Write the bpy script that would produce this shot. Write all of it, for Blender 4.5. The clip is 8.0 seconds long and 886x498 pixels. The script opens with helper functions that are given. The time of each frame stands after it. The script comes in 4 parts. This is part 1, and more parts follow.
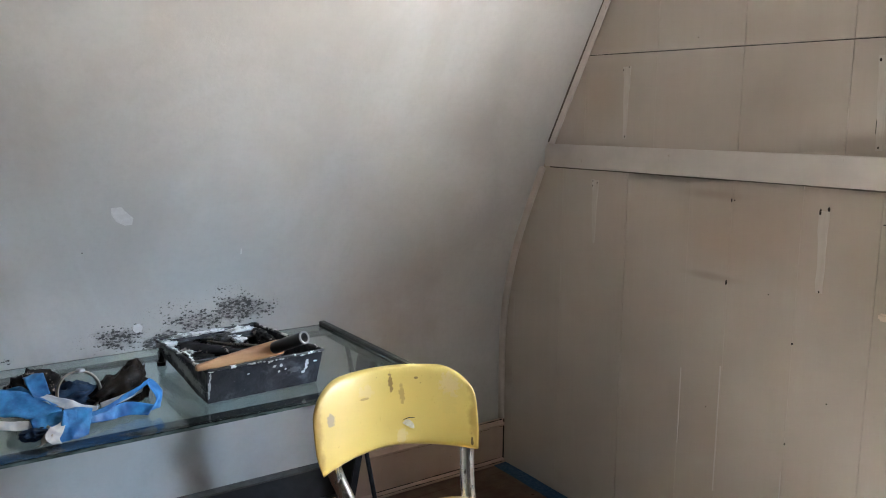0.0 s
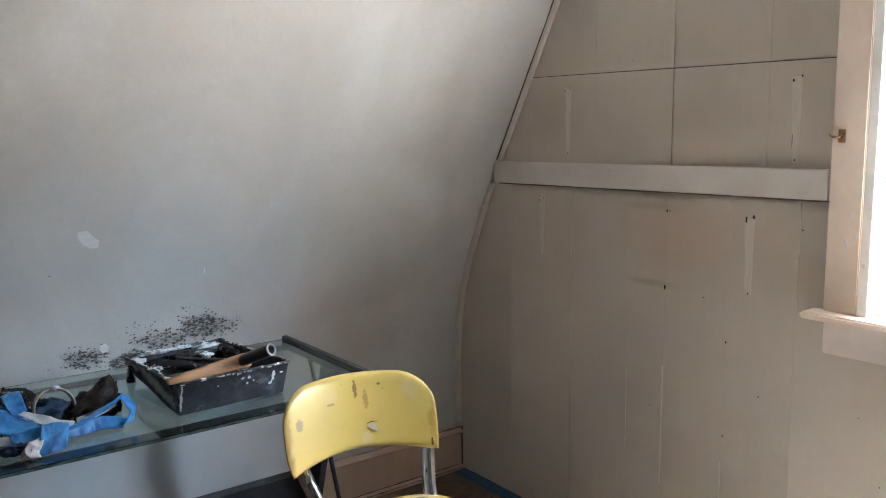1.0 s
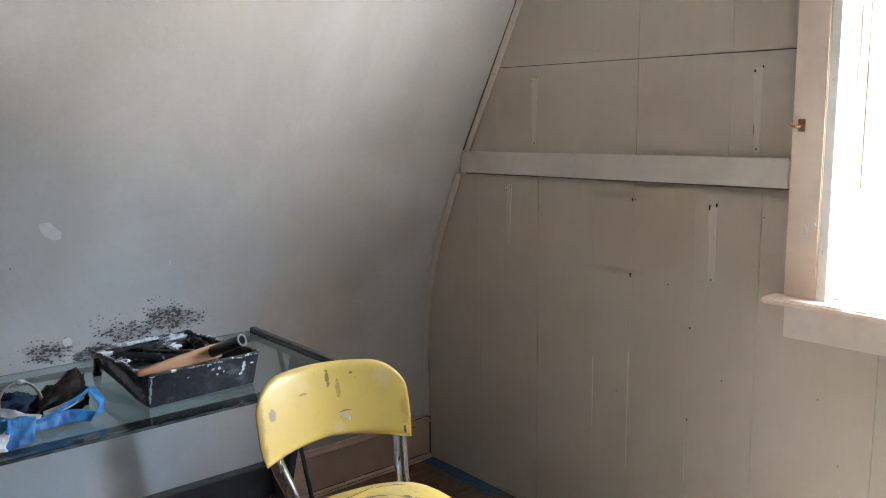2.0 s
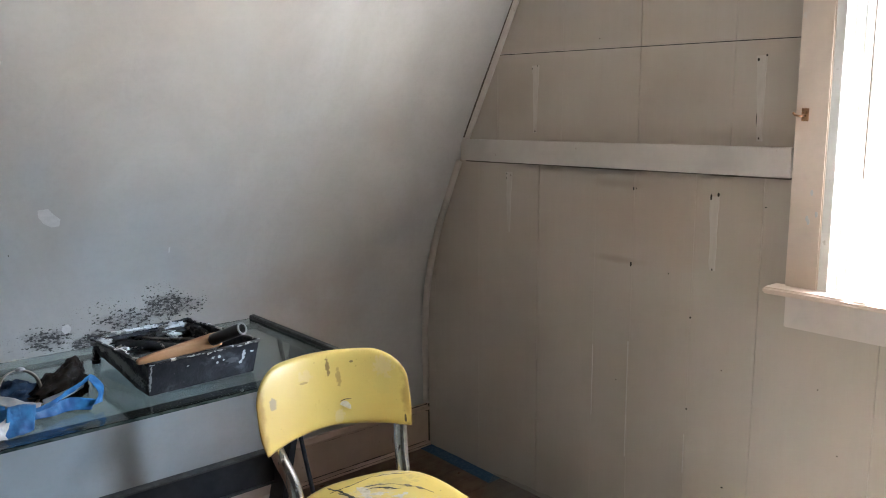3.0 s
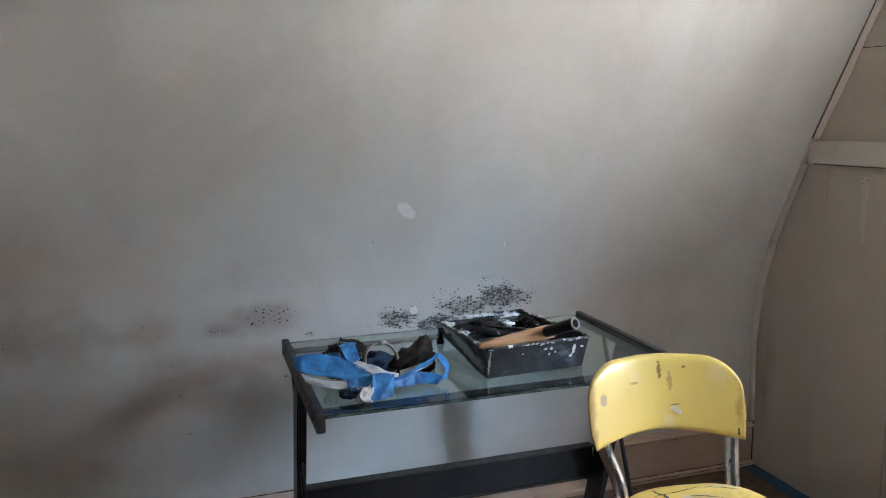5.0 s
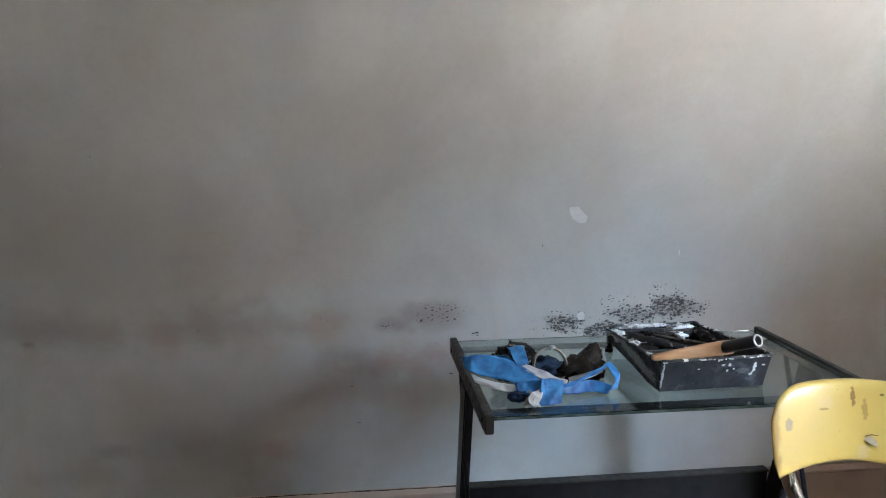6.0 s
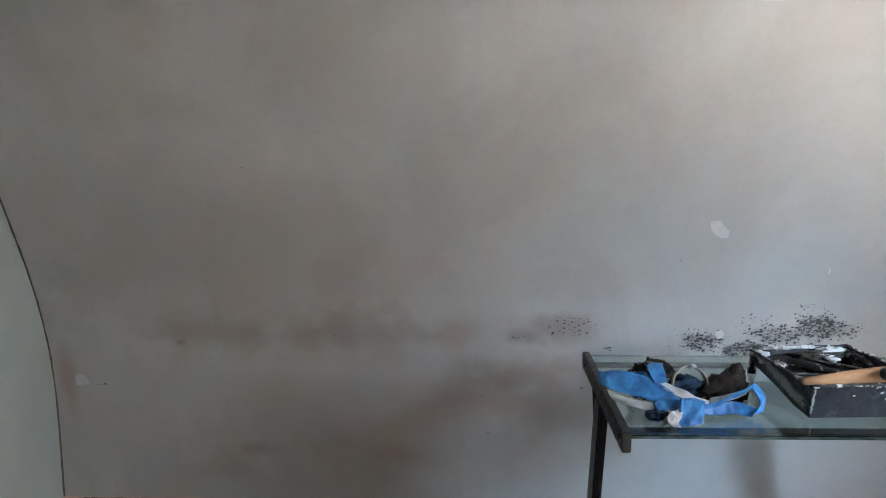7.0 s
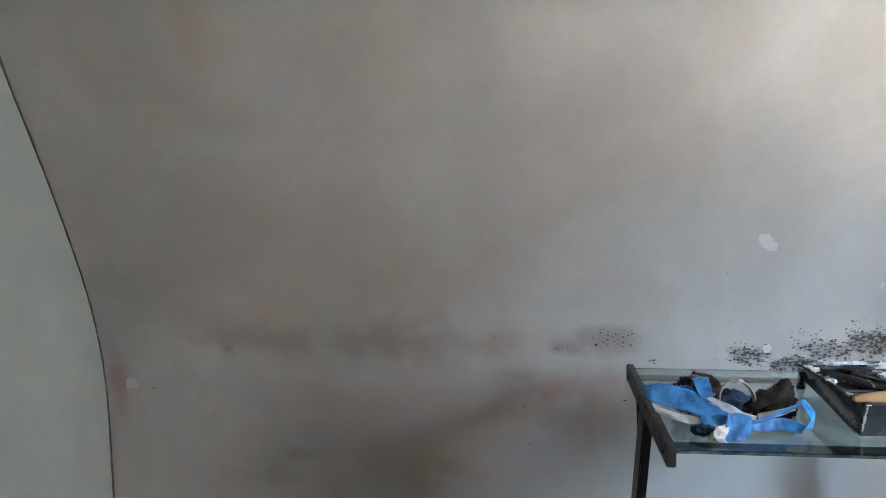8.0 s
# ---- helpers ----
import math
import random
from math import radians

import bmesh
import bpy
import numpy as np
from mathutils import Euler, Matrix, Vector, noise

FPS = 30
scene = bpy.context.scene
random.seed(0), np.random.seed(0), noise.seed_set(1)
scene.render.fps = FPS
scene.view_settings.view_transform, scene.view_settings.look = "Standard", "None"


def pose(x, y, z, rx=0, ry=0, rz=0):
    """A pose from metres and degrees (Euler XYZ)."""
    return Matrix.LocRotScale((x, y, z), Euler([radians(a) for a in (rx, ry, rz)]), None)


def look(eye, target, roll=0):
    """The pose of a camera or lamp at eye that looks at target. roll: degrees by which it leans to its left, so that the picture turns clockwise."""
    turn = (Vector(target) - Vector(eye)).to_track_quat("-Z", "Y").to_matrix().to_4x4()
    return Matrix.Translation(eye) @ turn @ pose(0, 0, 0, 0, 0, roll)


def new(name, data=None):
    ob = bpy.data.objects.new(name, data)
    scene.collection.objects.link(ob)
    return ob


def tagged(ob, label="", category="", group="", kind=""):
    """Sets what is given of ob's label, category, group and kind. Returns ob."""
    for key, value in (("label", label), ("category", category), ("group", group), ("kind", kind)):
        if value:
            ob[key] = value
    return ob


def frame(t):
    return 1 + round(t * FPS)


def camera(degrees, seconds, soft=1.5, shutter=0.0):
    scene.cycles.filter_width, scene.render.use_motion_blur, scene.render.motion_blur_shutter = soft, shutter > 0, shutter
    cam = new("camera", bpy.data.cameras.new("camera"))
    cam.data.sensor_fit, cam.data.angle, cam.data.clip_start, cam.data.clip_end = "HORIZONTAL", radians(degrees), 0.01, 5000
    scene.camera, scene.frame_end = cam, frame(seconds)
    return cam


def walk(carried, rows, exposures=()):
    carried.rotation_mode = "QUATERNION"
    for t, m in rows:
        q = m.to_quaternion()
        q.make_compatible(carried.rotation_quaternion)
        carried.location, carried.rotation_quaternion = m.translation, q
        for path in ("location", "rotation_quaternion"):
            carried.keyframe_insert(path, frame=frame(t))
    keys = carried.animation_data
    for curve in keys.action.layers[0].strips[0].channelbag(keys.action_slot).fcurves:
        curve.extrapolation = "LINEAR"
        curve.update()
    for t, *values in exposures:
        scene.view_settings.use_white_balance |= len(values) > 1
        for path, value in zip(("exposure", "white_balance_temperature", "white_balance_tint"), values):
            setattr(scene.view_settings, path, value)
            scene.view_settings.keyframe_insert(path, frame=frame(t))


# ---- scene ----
cam = camera(58.2, 8.0, 1.0)
PATH = [
    (0, (-1.893, -2.398, 1.349), (-0.796, -0.756, 1.033), 0.4),
    (0.5, (-1.91, -2.476, 1.36), (-0.831, -0.823, 1.041), -0.5),
    (1, (-1.967, -2.496, 1.36), (-0.773, -0.916, 1.085), -0.6),
    (1.5, (-1.996, -2.49, 1.354), (-0.762, -0.937, 1.099), -0.6),
    (2, (-1.99, -2.49, 1.354), (-0.722, -0.972, 1.058), -0.6),
    (2.2, (-1.988, -2.488, 1.353), (-0.7, -0.989, 1.049), -0.5),
    (3.3, (-1.994, -2.477, 1.359), (-0.756, -0.943, 1.015), -0.4),
    (3.5, (-2.0, -2.477, 1.359), (-0.819, -0.9, 1.015), -0.5),
    (4, (-2.016, -2.475, 1.36), (-1.019, -0.772, 1.034), -0.7),
    (4.5, (-2.042, -2.482, 1.361), (-1.244, -0.676, 1.041), -0.8),
    (6, (-2.099, -2.468, 1.373), (-1.879, -0.506, 1.055), -0.4),
    (6.5, (-2.132, -2.477, 1.378), (-2.095, -0.501, 1.069), -0.0),
    (7, (-2.138, -2.473, 1.376), (-2.219, -0.496, 1.087), -0.5),
    (7.5, (-2.143, -2.482, 1.382), (-2.268, -0.505, 1.107), -0.2),
    (8, (-2.145, -2.483, 1.383), (-2.329, -0.509, 1.115), -0.4),
]
walk(cam, [(t, look(eye, target, roll)) for t, eye, target, roll in PATH], [(0.0, 5.12), (2.0, 4.94), (4.5, 5.04), (6.5, 5.26), (8.0, 5.45)])

# ---------------------------------------------------------------- light
world = bpy.data.worlds.new("daylight")
scene.world = world
world.use_nodes = True
wn = world.node_tree
sky = wn.nodes.new("ShaderNodeTexSky")
sky.sky_type, sky.sun_disc = "NISHITA", False
sky.sun_elevation, sky.sun_rotation = radians(68), radians(83)
wn.links.new(sky.outputs[0], wn.nodes["Background"].inputs[0])
wn.nodes["Background"].inputs[1].default_value = 0.05


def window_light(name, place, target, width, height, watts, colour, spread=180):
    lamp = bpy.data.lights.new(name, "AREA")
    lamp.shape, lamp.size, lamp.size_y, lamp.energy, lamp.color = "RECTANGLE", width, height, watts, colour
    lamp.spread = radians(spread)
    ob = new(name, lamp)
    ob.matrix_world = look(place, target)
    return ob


# area lamps stand in for daylight at the window: haze, unseen ground, sky over unseen roofs
window_light("gable_window_light", (0.20, -1.915, 1.49), (-1, -1.915, 1.49), 0.63, 1.10, 0.085, (1.0, 0.96, 0.93))
# added lamp for light off unseen ground, aimed up to brighten the cove
window_light("ground_light", (0.17, -1.93, 1.36), (-0.40, -1.0, 2.16), 0.50, 0.80, 0.84, (0.94, 0.97, 1.0), 104)
# added lamp for steep sky light, aimed down to brighten chair and floor
window_light("high_sky_light", (0.21, -1.915, 1.42), (-1.0, -1.45, 0.35), 0.55, 0.80, 0.36, (0.95, 0.97, 1.0), 88)
# added narrow blue beam for the sky glow on the wall behind the desk
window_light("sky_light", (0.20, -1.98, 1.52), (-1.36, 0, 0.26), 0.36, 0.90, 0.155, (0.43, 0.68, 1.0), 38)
sun = bpy.data.lights.new("sun", "SUN")
sun.energy, sun.angle, sun.color = 5.0, radians(0.53), (1.0, 0.95, 0.92)
sun_ob = new("sun", sun)
sun_ob.matrix_world = look((0, 0, 0), (-0.375, -0.045, -0.926)) @ Matrix.Translation((0, 0, 12))


# ---------------------------------------------------------------- mesh helpers
def mesh_of(bm, name, smooth=False):
    bmesh.ops.recalc_face_normals(bm, faces=bm.faces)
    me = bpy.data.meshes.new(name)
    bm.to_mesh(me)
    bm.free()
    if smooth:
        for p in me.polygons:
            p.use_smooth = True
    return me


def part(name, bm, material, parent, label="", smooth=False):
    ob = new(name, mesh_of(bm, name, smooth))
    ob.data.materials.append(material)
    if parent:
        ob.parent = parent
    if label:
        tagged(ob, label)
    return ob


def thing(name, label, category, at=None, group="", kind=""):
    ob = new(name)
    ob.empty_display_size = 0.05
    if at is not None:
        ob.matrix_basis = at
    return tagged(ob, label, category, group, kind)


def box(x0, x1, y0, y1, z0, z1, bevel=0.0, segments=2, bm=None):
    bm = bm or bmesh.new()
    made = bmesh.ops.create_cube(bm, size=1)["verts"]
    for v in made:
        v.co = Vector((x0 + (v.co.x + 0.5) * (x1 - x0), y0 + (v.co.y + 0.5) * (y1 - y0), z0 + (v.co.z + 0.5) * (z1 - z0)))
    if bevel:
        edges = list({e for v in made for e in v.link_edges})
        bmesh.ops.bevel(bm, geom=edges, offset=bevel, segments=segments, affect="EDGES")
    return bm


def smooth_path(points, steps=6):
    """Catmull-Rom through the points."""
    p = [Vector(q) for q in points]
    p = [2 * p[0] - p[1]] + p + [2 * p[-1] - p[-2]]
    out = []
    for i in range(1, len(p) - 2):
        a, b, c, d = p[i - 1:i + 3]
        for k in range(steps):
            t = k / steps
            out.append(0.5 * (2 * b + (c - a) * t + (2 * a - 5 * b + 4 * c - d) * t * t + (3 * b - a - 3 * c + d) * t ** 3))
    out.append(p[-2])
    return out


def tube(points, radius, sides=12, steps=6, bm=None):
    bm = bm or bmesh.new()
    path = smooth_path(points, steps) if steps > 1 else [Vector(q) for q in points]
    up = Vector((0, 0, 1))
    rings = []
    normal = None
    for i, p in enumerate(path):
        way = (path[min(i + 1, len(path) - 1)] - path[max(i - 1, 0)]).normalized()
        if normal is None:
            normal = way.cross(up if abs(way.z) < 0.9 else Vector((1, 0, 0))).normalized()
        normal = (normal - way * normal.dot(way)).normalized()
        side = way.cross(normal)
        r = radius(i / max(1, len(path) - 1)) if callable(radius) else radius
        rings.append([bm.verts.new(p + r * (math.cos(2 * math.pi * k / sides) * normal + math.sin(2 * math.pi * k / sides) * side)) for k in range(sides)])
    for a, b in zip(rings, rings[1:]):
        for k in range(sides):
            bm.faces.new((a[k], a[(k + 1) % sides], b[(k + 1) % sides], b[k]))
    bm.faces.new(rings[0])
    bm.faces.new(rings[-1])
    return bm


def ribbon(points, across, thick=0.0008, steps=7, wrinkle=0.002, seed=0, cols=5):
    """A crumpled strip along the points; across gives its half width as a vector at each point."""
    bm = bmesh.new()
    path, wide = smooth_path(points, steps), smooth_path(across, steps)
    grids = []
    rows = []
    for i, (p, w) in enumerate(zip(path, wide)):
        way = (path[min(i + 1, len(path) - 1)] - path[max(i - 1, 0)])
        n = way.cross(w).normalized() if way.cross(w).length > 1e-9 else Vector((0, 0, 1))
        row = []
        for j in range(cols):
            s = 2 * j / (cols - 1) - 1
            q = p + w * s
            bump = (0.5 - abs(noise.noise(q * 24 + Vector((seed, seed * 2, 0)))) * 2) * wrinkle + (0.5 - abs(noise.noise(q * 62 + Vector((seed, 0, 0)))) * 2) * wrinkle * 0.25
            row.append((q + n * bump, n))
        rows.append(row)
    for sign in (1, -1):
        grids.append([[bm.verts.new(q + n * sign * thick / 2) for q, n in row] for row in rows])
    a, b = grids
    m, k = len(rows), cols
    for i in range(m - 1):
        for j in range(k - 1):
            bm.faces.new((a[i][j], a[i][j + 1], a[i + 1][j + 1], a[i + 1][j]))
            bm.faces.new((b[i][j], b[i + 1][j], b[i + 1][j + 1], b[i][j + 1]))
    for i in range(m - 1):
        for j in (0, k - 1):
            bm.faces.new((a[i][j], a[i + 1][j], b[i + 1][j], b[i][j]))
    for j in range(k - 1):
        for i in (0, m - 1):
            bm.faces.new((a[i][j], a[i][j + 1], b[i][j + 1], b[i][j]))
    return bm


def crumple(centre, size, seed, rough=0.45, floor=None, detail=4, turn=0, peak=0.0):
    """A crumpled rag: folded, creased lump that lies flat on its support."""
    bm = bmesh.new()
    bmesh.ops.create_icosphere(bm, subdivisions=detail, radius=1)
    c, s = Vector(centre), Vector(size)
    rot = Matrix.Rotation(radians(turn), 3, "Z")
    for v in bm.verts:
        d = v.co.normalized()
        ridge = 1 - abs(noise.noise(d * 1.9 + Vector((seed, 0, 0)))) * 2
        fine = 1 - abs(noise.noise(d * 4.5 + Vector((0, seed, 3)))) * 2
        k = 1 + rough * (ridge - 0.5) + rough * 0.28 * (fine - 0.5) + noise.noise(d * 9 + Vector((seed, 5, 1))) * 0.035
        q = d * k
        q.z *= 1 + peak * (q.x - 0.15)
        v.co = c + rot @ Vector((q.x * s.x, q.y * s.y, q.z * s.z))
        if floor is not None and v.co.z < floor:
            v.co.z = floor + (v.co.z - floor) * 0.02
    return bm


def sheet(outline, x, depth):
    """A flat piece in the y-z plane from x to x + depth; outline in (y, z)."""
    bm = bmesh.new()
    a = [bm.verts.new((x, y, z)) for y, z in outline]
    b = [bm.verts.new((x + depth, y, z)) for y, z in outline]
    bm.faces.new(a)
    bm.faces.new(b[::-1])
    for i in range(len(a)):
        j = (i + 1) % len(a)
        bm.faces.new((a[i], b[i], b[j], a[j]))
    return bm


# ---------------------------------------------------------------- materials
class Nodes:
    """A node material round one Principled shader."""

    def __init__(self, name, rough=0.6, metal=0.0, space="Object"):
        self.m = bpy.data.materials.new(name)
        self.m.use_nodes = True
        self.t = self.m.node_tree
        self.p = self.t.nodes["Principled BSDF"]
        self.p.inputs["Roughness"].default_value = rough
        self.p.inputs["Metallic"].default_value = metal
        self.at = self.t.nodes.new("ShaderNodeTexCoord").outputs[space]
        self.xyz = None

    def put(self, kind, **inputs):
        n = self.t.nodes.new(kind)
        for key, value in inputs.items():
            self.set(n.inputs[key.replace("_", " ")], value)
        return n

    def set(self, socket, value):
        if isinstance(value, bpy.types.NodeSocket):
            self.t.links.new(value, socket)
        else:
            socket.default_value = value

    def math(self, op, a, b=0.0, clamp=False):
        n = self.t.nodes.new("ShaderNodeMath")
        n.operation, n.use_clamp = op, clamp
        self.set(n.inputs[0], a)
        self.set(n.inputs[1], b)
        return n.outputs[0]

    def axes(self):
        if self.xyz is None:
            n = self.t.nodes.new("ShaderNodeSeparateXYZ")
            self.t.links.new(self.at, n.inputs[0])
            self.xyz = n.outputs
        return self.xyz

    def noise(self, scale, detail=4.0, rough=0.55, stretch=(1, 1, 1), distort=0.0):
        at = self.at
        if stretch != (1, 1, 1):
            n = self.t.nodes.new("ShaderNodeMapping")
            n.inputs["Scale"].default_value = stretch
            self.t.links.new(at, n.inputs[0])
            at = n.outputs[0]
        n = self.put("ShaderNodeTexNoise", Vector=at, Scale=scale, Detail=detail, Roughness=rough, Distortion=distort)
        return n.outputs[0]

    def ramp(self, value, low, high, a=0.0, b=1.0):
        n = self.put("ShaderNodeMapRange")
        n.interpolation_type = "SMOOTHSTEP"
        self.set(n.inputs[0], value)
        for i, v in enumerate((low, high, a, b)):
            n.inputs[i + 1].default_value = v
        return n.outputs[0]

    def mix(self, factor, a, b):
        n = self.t.nodes.new("ShaderNodeMix")
        n.data_type = "RGBA"
        self.set(n.inputs[0], factor)
        self.set(n.inputs[6], (*a, 1) if isinstance(a, tuple) else a)
        self.set(n.inputs[7], (*b, 1) if isinstance(b, tuple) else b)
        return n.outputs[2]

    def spot(self, axes, centre, radii, soft=0.5, ragged=0.0, scale=6.0):
        """A soft spot: 1 inside an ellipse in two of the axes, fading out, with a ragged edge."""
        s = self.axes()
        parts = [self.math("POWER", self.math("ABSOLUTE", self.math("DIVIDE", self.math("SUBTRACT", s["XYZ".index(a)], c), r)), 2.0) for a, c, r in zip(axes, centre, radii)]
        d = self.math("SQRT", self.math("ADD", parts[0], parts[1]))
        if ragged:
            d = self.math("ADD", d, self.math("MULTIPLY", self.math("SUBTRACT", self.noise(scale, 3), 0.5), ragged))
        return self.ramp(d, 1.0, 1.0 - soft, 0.0, 1.0)

    def colour(self, c):
        self.set(self.p.inputs["Base Color"], (*c, 1) if isinstance(c, tuple) else c)

    def bump(self, height, strength=0.3, distance=0.002):
        n = self.put("ShaderNodeBump", Height=height, Strength=strength, Distance=distance)
        self.t.links.new(n.outputs[0], self.p.inputs["Normal"])

    def rough(self, value):
        self.set(self.p.inputs["Roughness"], value)


def simple(name, colour, other, rough=0.5, metal=0.0, scale=20.0, stretch=(1, 1, 1), bump=0.2, distance=0.001, spread=0.15):
    n = Nodes(name, rough, metal)
    a = n.noise(scale, 5, 0.6, stretch)
    n.colour(n.mix(n.ramp(a, 0.35, 0.68), colour, other))
    n.rough(n.ramp(n.noise(scale * 2.3, 3), 0.3, 0.7, max(0.02, rough - spread), min(1, rough + spread)))
    n.bump(n.noise(scale * 4, 4, 0.6, stretch), bump, distance)
    return n.m


def plaster():
    n = Nodes("old_plaster_paint", 0.5)
    broad = n.noise(1.6, 5, 0.6, (1.2, 1, 0.9), 0.8)
    streak = n.noise(2.0, 4, 0.55, (1.6, 1, 0.45), 0.5)
    fine = n.noise(60, 5, 0.65)
    c = n.mix(n.ramp(broad, 0.35, 0.66), (0.474, 0.460, 0.440), (0.415, 0.390, 0.362))
    c = n.mix(n.ramp(streak, 0.42, 0.70, 0, 0.35), c, (0.44, 0.455, 0.455))
    c = n.mix(n.ramp(fine, 0.40, 0.75, 0, 0.18), c, (0.34, 0.32, 0.30))
    # damp, brownish bands and smudges; a few also paint shade into the wall
    brown, rust = (0.21, 0.165, 0.135), (0.35, 0.215, 0.15)
    grey = (0.52, 0.53, 0.53)
    for centre, radii, amount, tint in (
            ((-2.55, 0.755), (0.75, 0.105), 0.30, brown), ((-2.92, 0.740), (0.24, 0.075), 0.36, brown), ((-2.66, 0.750), (0.20, 0.07), 0.30, brown), ((-2.44, 0.755), (0.26, 0.10), 0.32, brown), ((-2.20, 0.742), (0.10, 0.06), 0.32, rust),
            ((-3.083, 0.716), (0.022, 0.012), 0.45, (0.10, 0.085, 0.07)), ((-3.09, 0.80), (0.20, 0.11), 0.25, brown), ((-3.40, 0.92), (0.16, 0.18), 0.28, brown), ((-2.40, 0.98), (0.40, 0.16), 0.22, rust), ((-1.75, 0.93), (0.30, 0.10), 0.14, rust),
            ((-2.46, 0.612), (0.50, 0.055), 0.40, grey), ((-2.75, 0.625), (0.40, 0.04), 0.25, grey), ((-2.00, 0.838), (0.25, 0.05), 0.25, grey),
            # brown wash and rust marks that also paint the desk's shadow and dim left side
            ((-2.35, 0.45), (1.05, 0.42), 0.55, (0.385, 0.315, 0.262)), ((-2.95, 0.95), (0.55, 0.35), 0.35, (0.37, 0.315, 0.27)), ((-1.98, 0.610), (0.26, 0.075), 0.66, rust), ((-1.84, 0.635), (0.10, 0.055), 0.50, rust), ((-2.13, 0.640), (0.12, 0.05), 0.32, brown), ((-2.05, 0.52), (0.34, 0.09), 0.26, rust), ((-2.28, 0.45), (0.30, 0.12), 0.16, rust),
            ((-2.36, 0.331), (0.11, 0.065), 0.40, rust), ((-2.40, 0.27), (0.25, 0.12), 0.12, brown), ((-2.855, 0.353), (0.10, 0.035), 0.38, brown), ((-2.98, 0.28), (0.20, 0.06), 0.26, brown), ((-2.62, 0.37), (0.12, 0.07), 0.22, rust),
            # the first mark here paints the shade in the corner by the bead
            ((-0.16, 0.98), (0.20, 0.16), 0.28, (0.33, 0.28, 0.29)), ((-0.62, 0.62), (0.45, 0.22), 0.28, rust), ((-0.45, 0.80), (0.32, 0.14), 0.16, (0.34, 0.27, 0.24)), ((-2.98, 1.72), (0.10, 0.22), 0.28, rust), ((-0.30, 1.45), (0.10, 0.30), 0.16, brown),
            ((-3.47, 0.56), (0.05, 0.20), 0.55, rust), ((-1.845, 0.765), (0.15, 0.075), 0.50, (0.22, 0.165, 0.15)), ((-2.00, 0.737), (0.07, 0.035), 0.45, (0.20, 0.17, 0.16)), ((-1.18, 0.72), (0.34, 0.09), 0.26, (0.34, 0.34, 0.34))):
        c = n.mix(n.math("MULTIPLY", n.spot("XZ", centre, radii, 0.95, 1.5, 7.0), amount), c, tint)
    # black mould: single specks, each of its own size, that merge where it is thick
    cells = n.put("ShaderNodeTexVoronoi", Scale=150.0)
    flat = n.put("ShaderNodeMapping")
    flat.inputs["Scale"].default_value = (0.55, 0.0, 1.25)
    shaken = n.put("ShaderNodeVectorMath")
    shaken.operation = "MULTIPLY_ADD"
    wobble = n.put("ShaderNodeTexNoise", Vector=n.at, Scale=210.0, Detail=3.0)
    n.set(shaken.inputs[0], wobble.outputs["Color"])
    shaken.inputs[1].default_value = (0.011, 0.011, 0.011)
    n.set(shaken.inputs[2], n.at)
    n.set(flat.inputs[0], shaken.outputs[0])
    n.set(cells.inputs["Vector"], flat.outputs[0])
    size = n.put("ShaderNodeSeparateColor", Color=cells.outputs["Color"])
    area = 0.0
    for centre, radii, amount in (((-1.43, 0.728), (0.15, 0.066), 1.05), ((-1.305, 0.697), (0.14, 0.055), 1.35), ((-1.20, 0.745), (0.17, 0.075), 0.95), ((-1.085, 0.772), (0.13, 0.078), 1.25), ((-1.01, 0.762), (0.10, 0.060), 0.85),
                                  ((-1.27, 0.795), (0.19, 0.055), 0.42), ((-1.12, 0.835), (0.08, 0.045), 0.50), ((-1.845, 0.772), (0.15, 0.060), 0.60), ((-2.00, 0.739), (0.05, 0.018), 0.50), ((-2.18, 0.745), (0.06, 0.030), 0.34), ((-1.72, 0.700), (0.035, 0.018), 0.70), ((-1.83, 0.668), (0.10, 0.020), 0.36)):
        area = n.math("MAXIMUM", area, n.math("MULTIPLY", n.spot("XZ", centre, radii, 0.85, 0.9, 22.0), amount))
    reach = n.math("MULTIPLY", area, n.ramp(size.outputs[0], 0.15, 1.0, 0.16, 0.84))
    specks = n.ramp(n.math("SUBTRACT", cells.outputs["Distance"], reach), 0.03, -0.07)
    core = n.math("MULTIPLY", n.ramp(n.noise(150, 5, 0.75, (0.6, 1, 1.2), 0.4), 0.47, 0.56), n.ramp(area, 0.72, 1.05))
    c = n.mix(n.math("MULTIPLY", n.ramp(area, 0.45, 1.05), 0.42), c, (0.14, 0.125, 0.12))
    c = n.mix(n.math("MULTIPLY", n.math("MAXIMUM", specks, n.math("MULTIPLY", core, 0.8)), 0.94), c, (0.018, 0.017, 0.016))
    # thin grey specks where the mould was wiped
    c = n.mix(n.math("MULTIPLY", n.ramp(n.noise(240, 3, 0.6), 0.60, 0.68), n.ramp(area, 0.05, 0.5, 0, 0.5)), c, (0.06, 0.055, 0.05))
    n.colour(c)
    n.rough(n.ramp(n.noise(9, 4), 0.3, 0.7, 0.38, 0.50))
    n.bump(n.math("ADD", n.math("MULTIPLY", n.noise(7, 5), 1.6), n.math("MULTIPLY", fine, 0.35)), 0.22, 0.006)
    return n.m


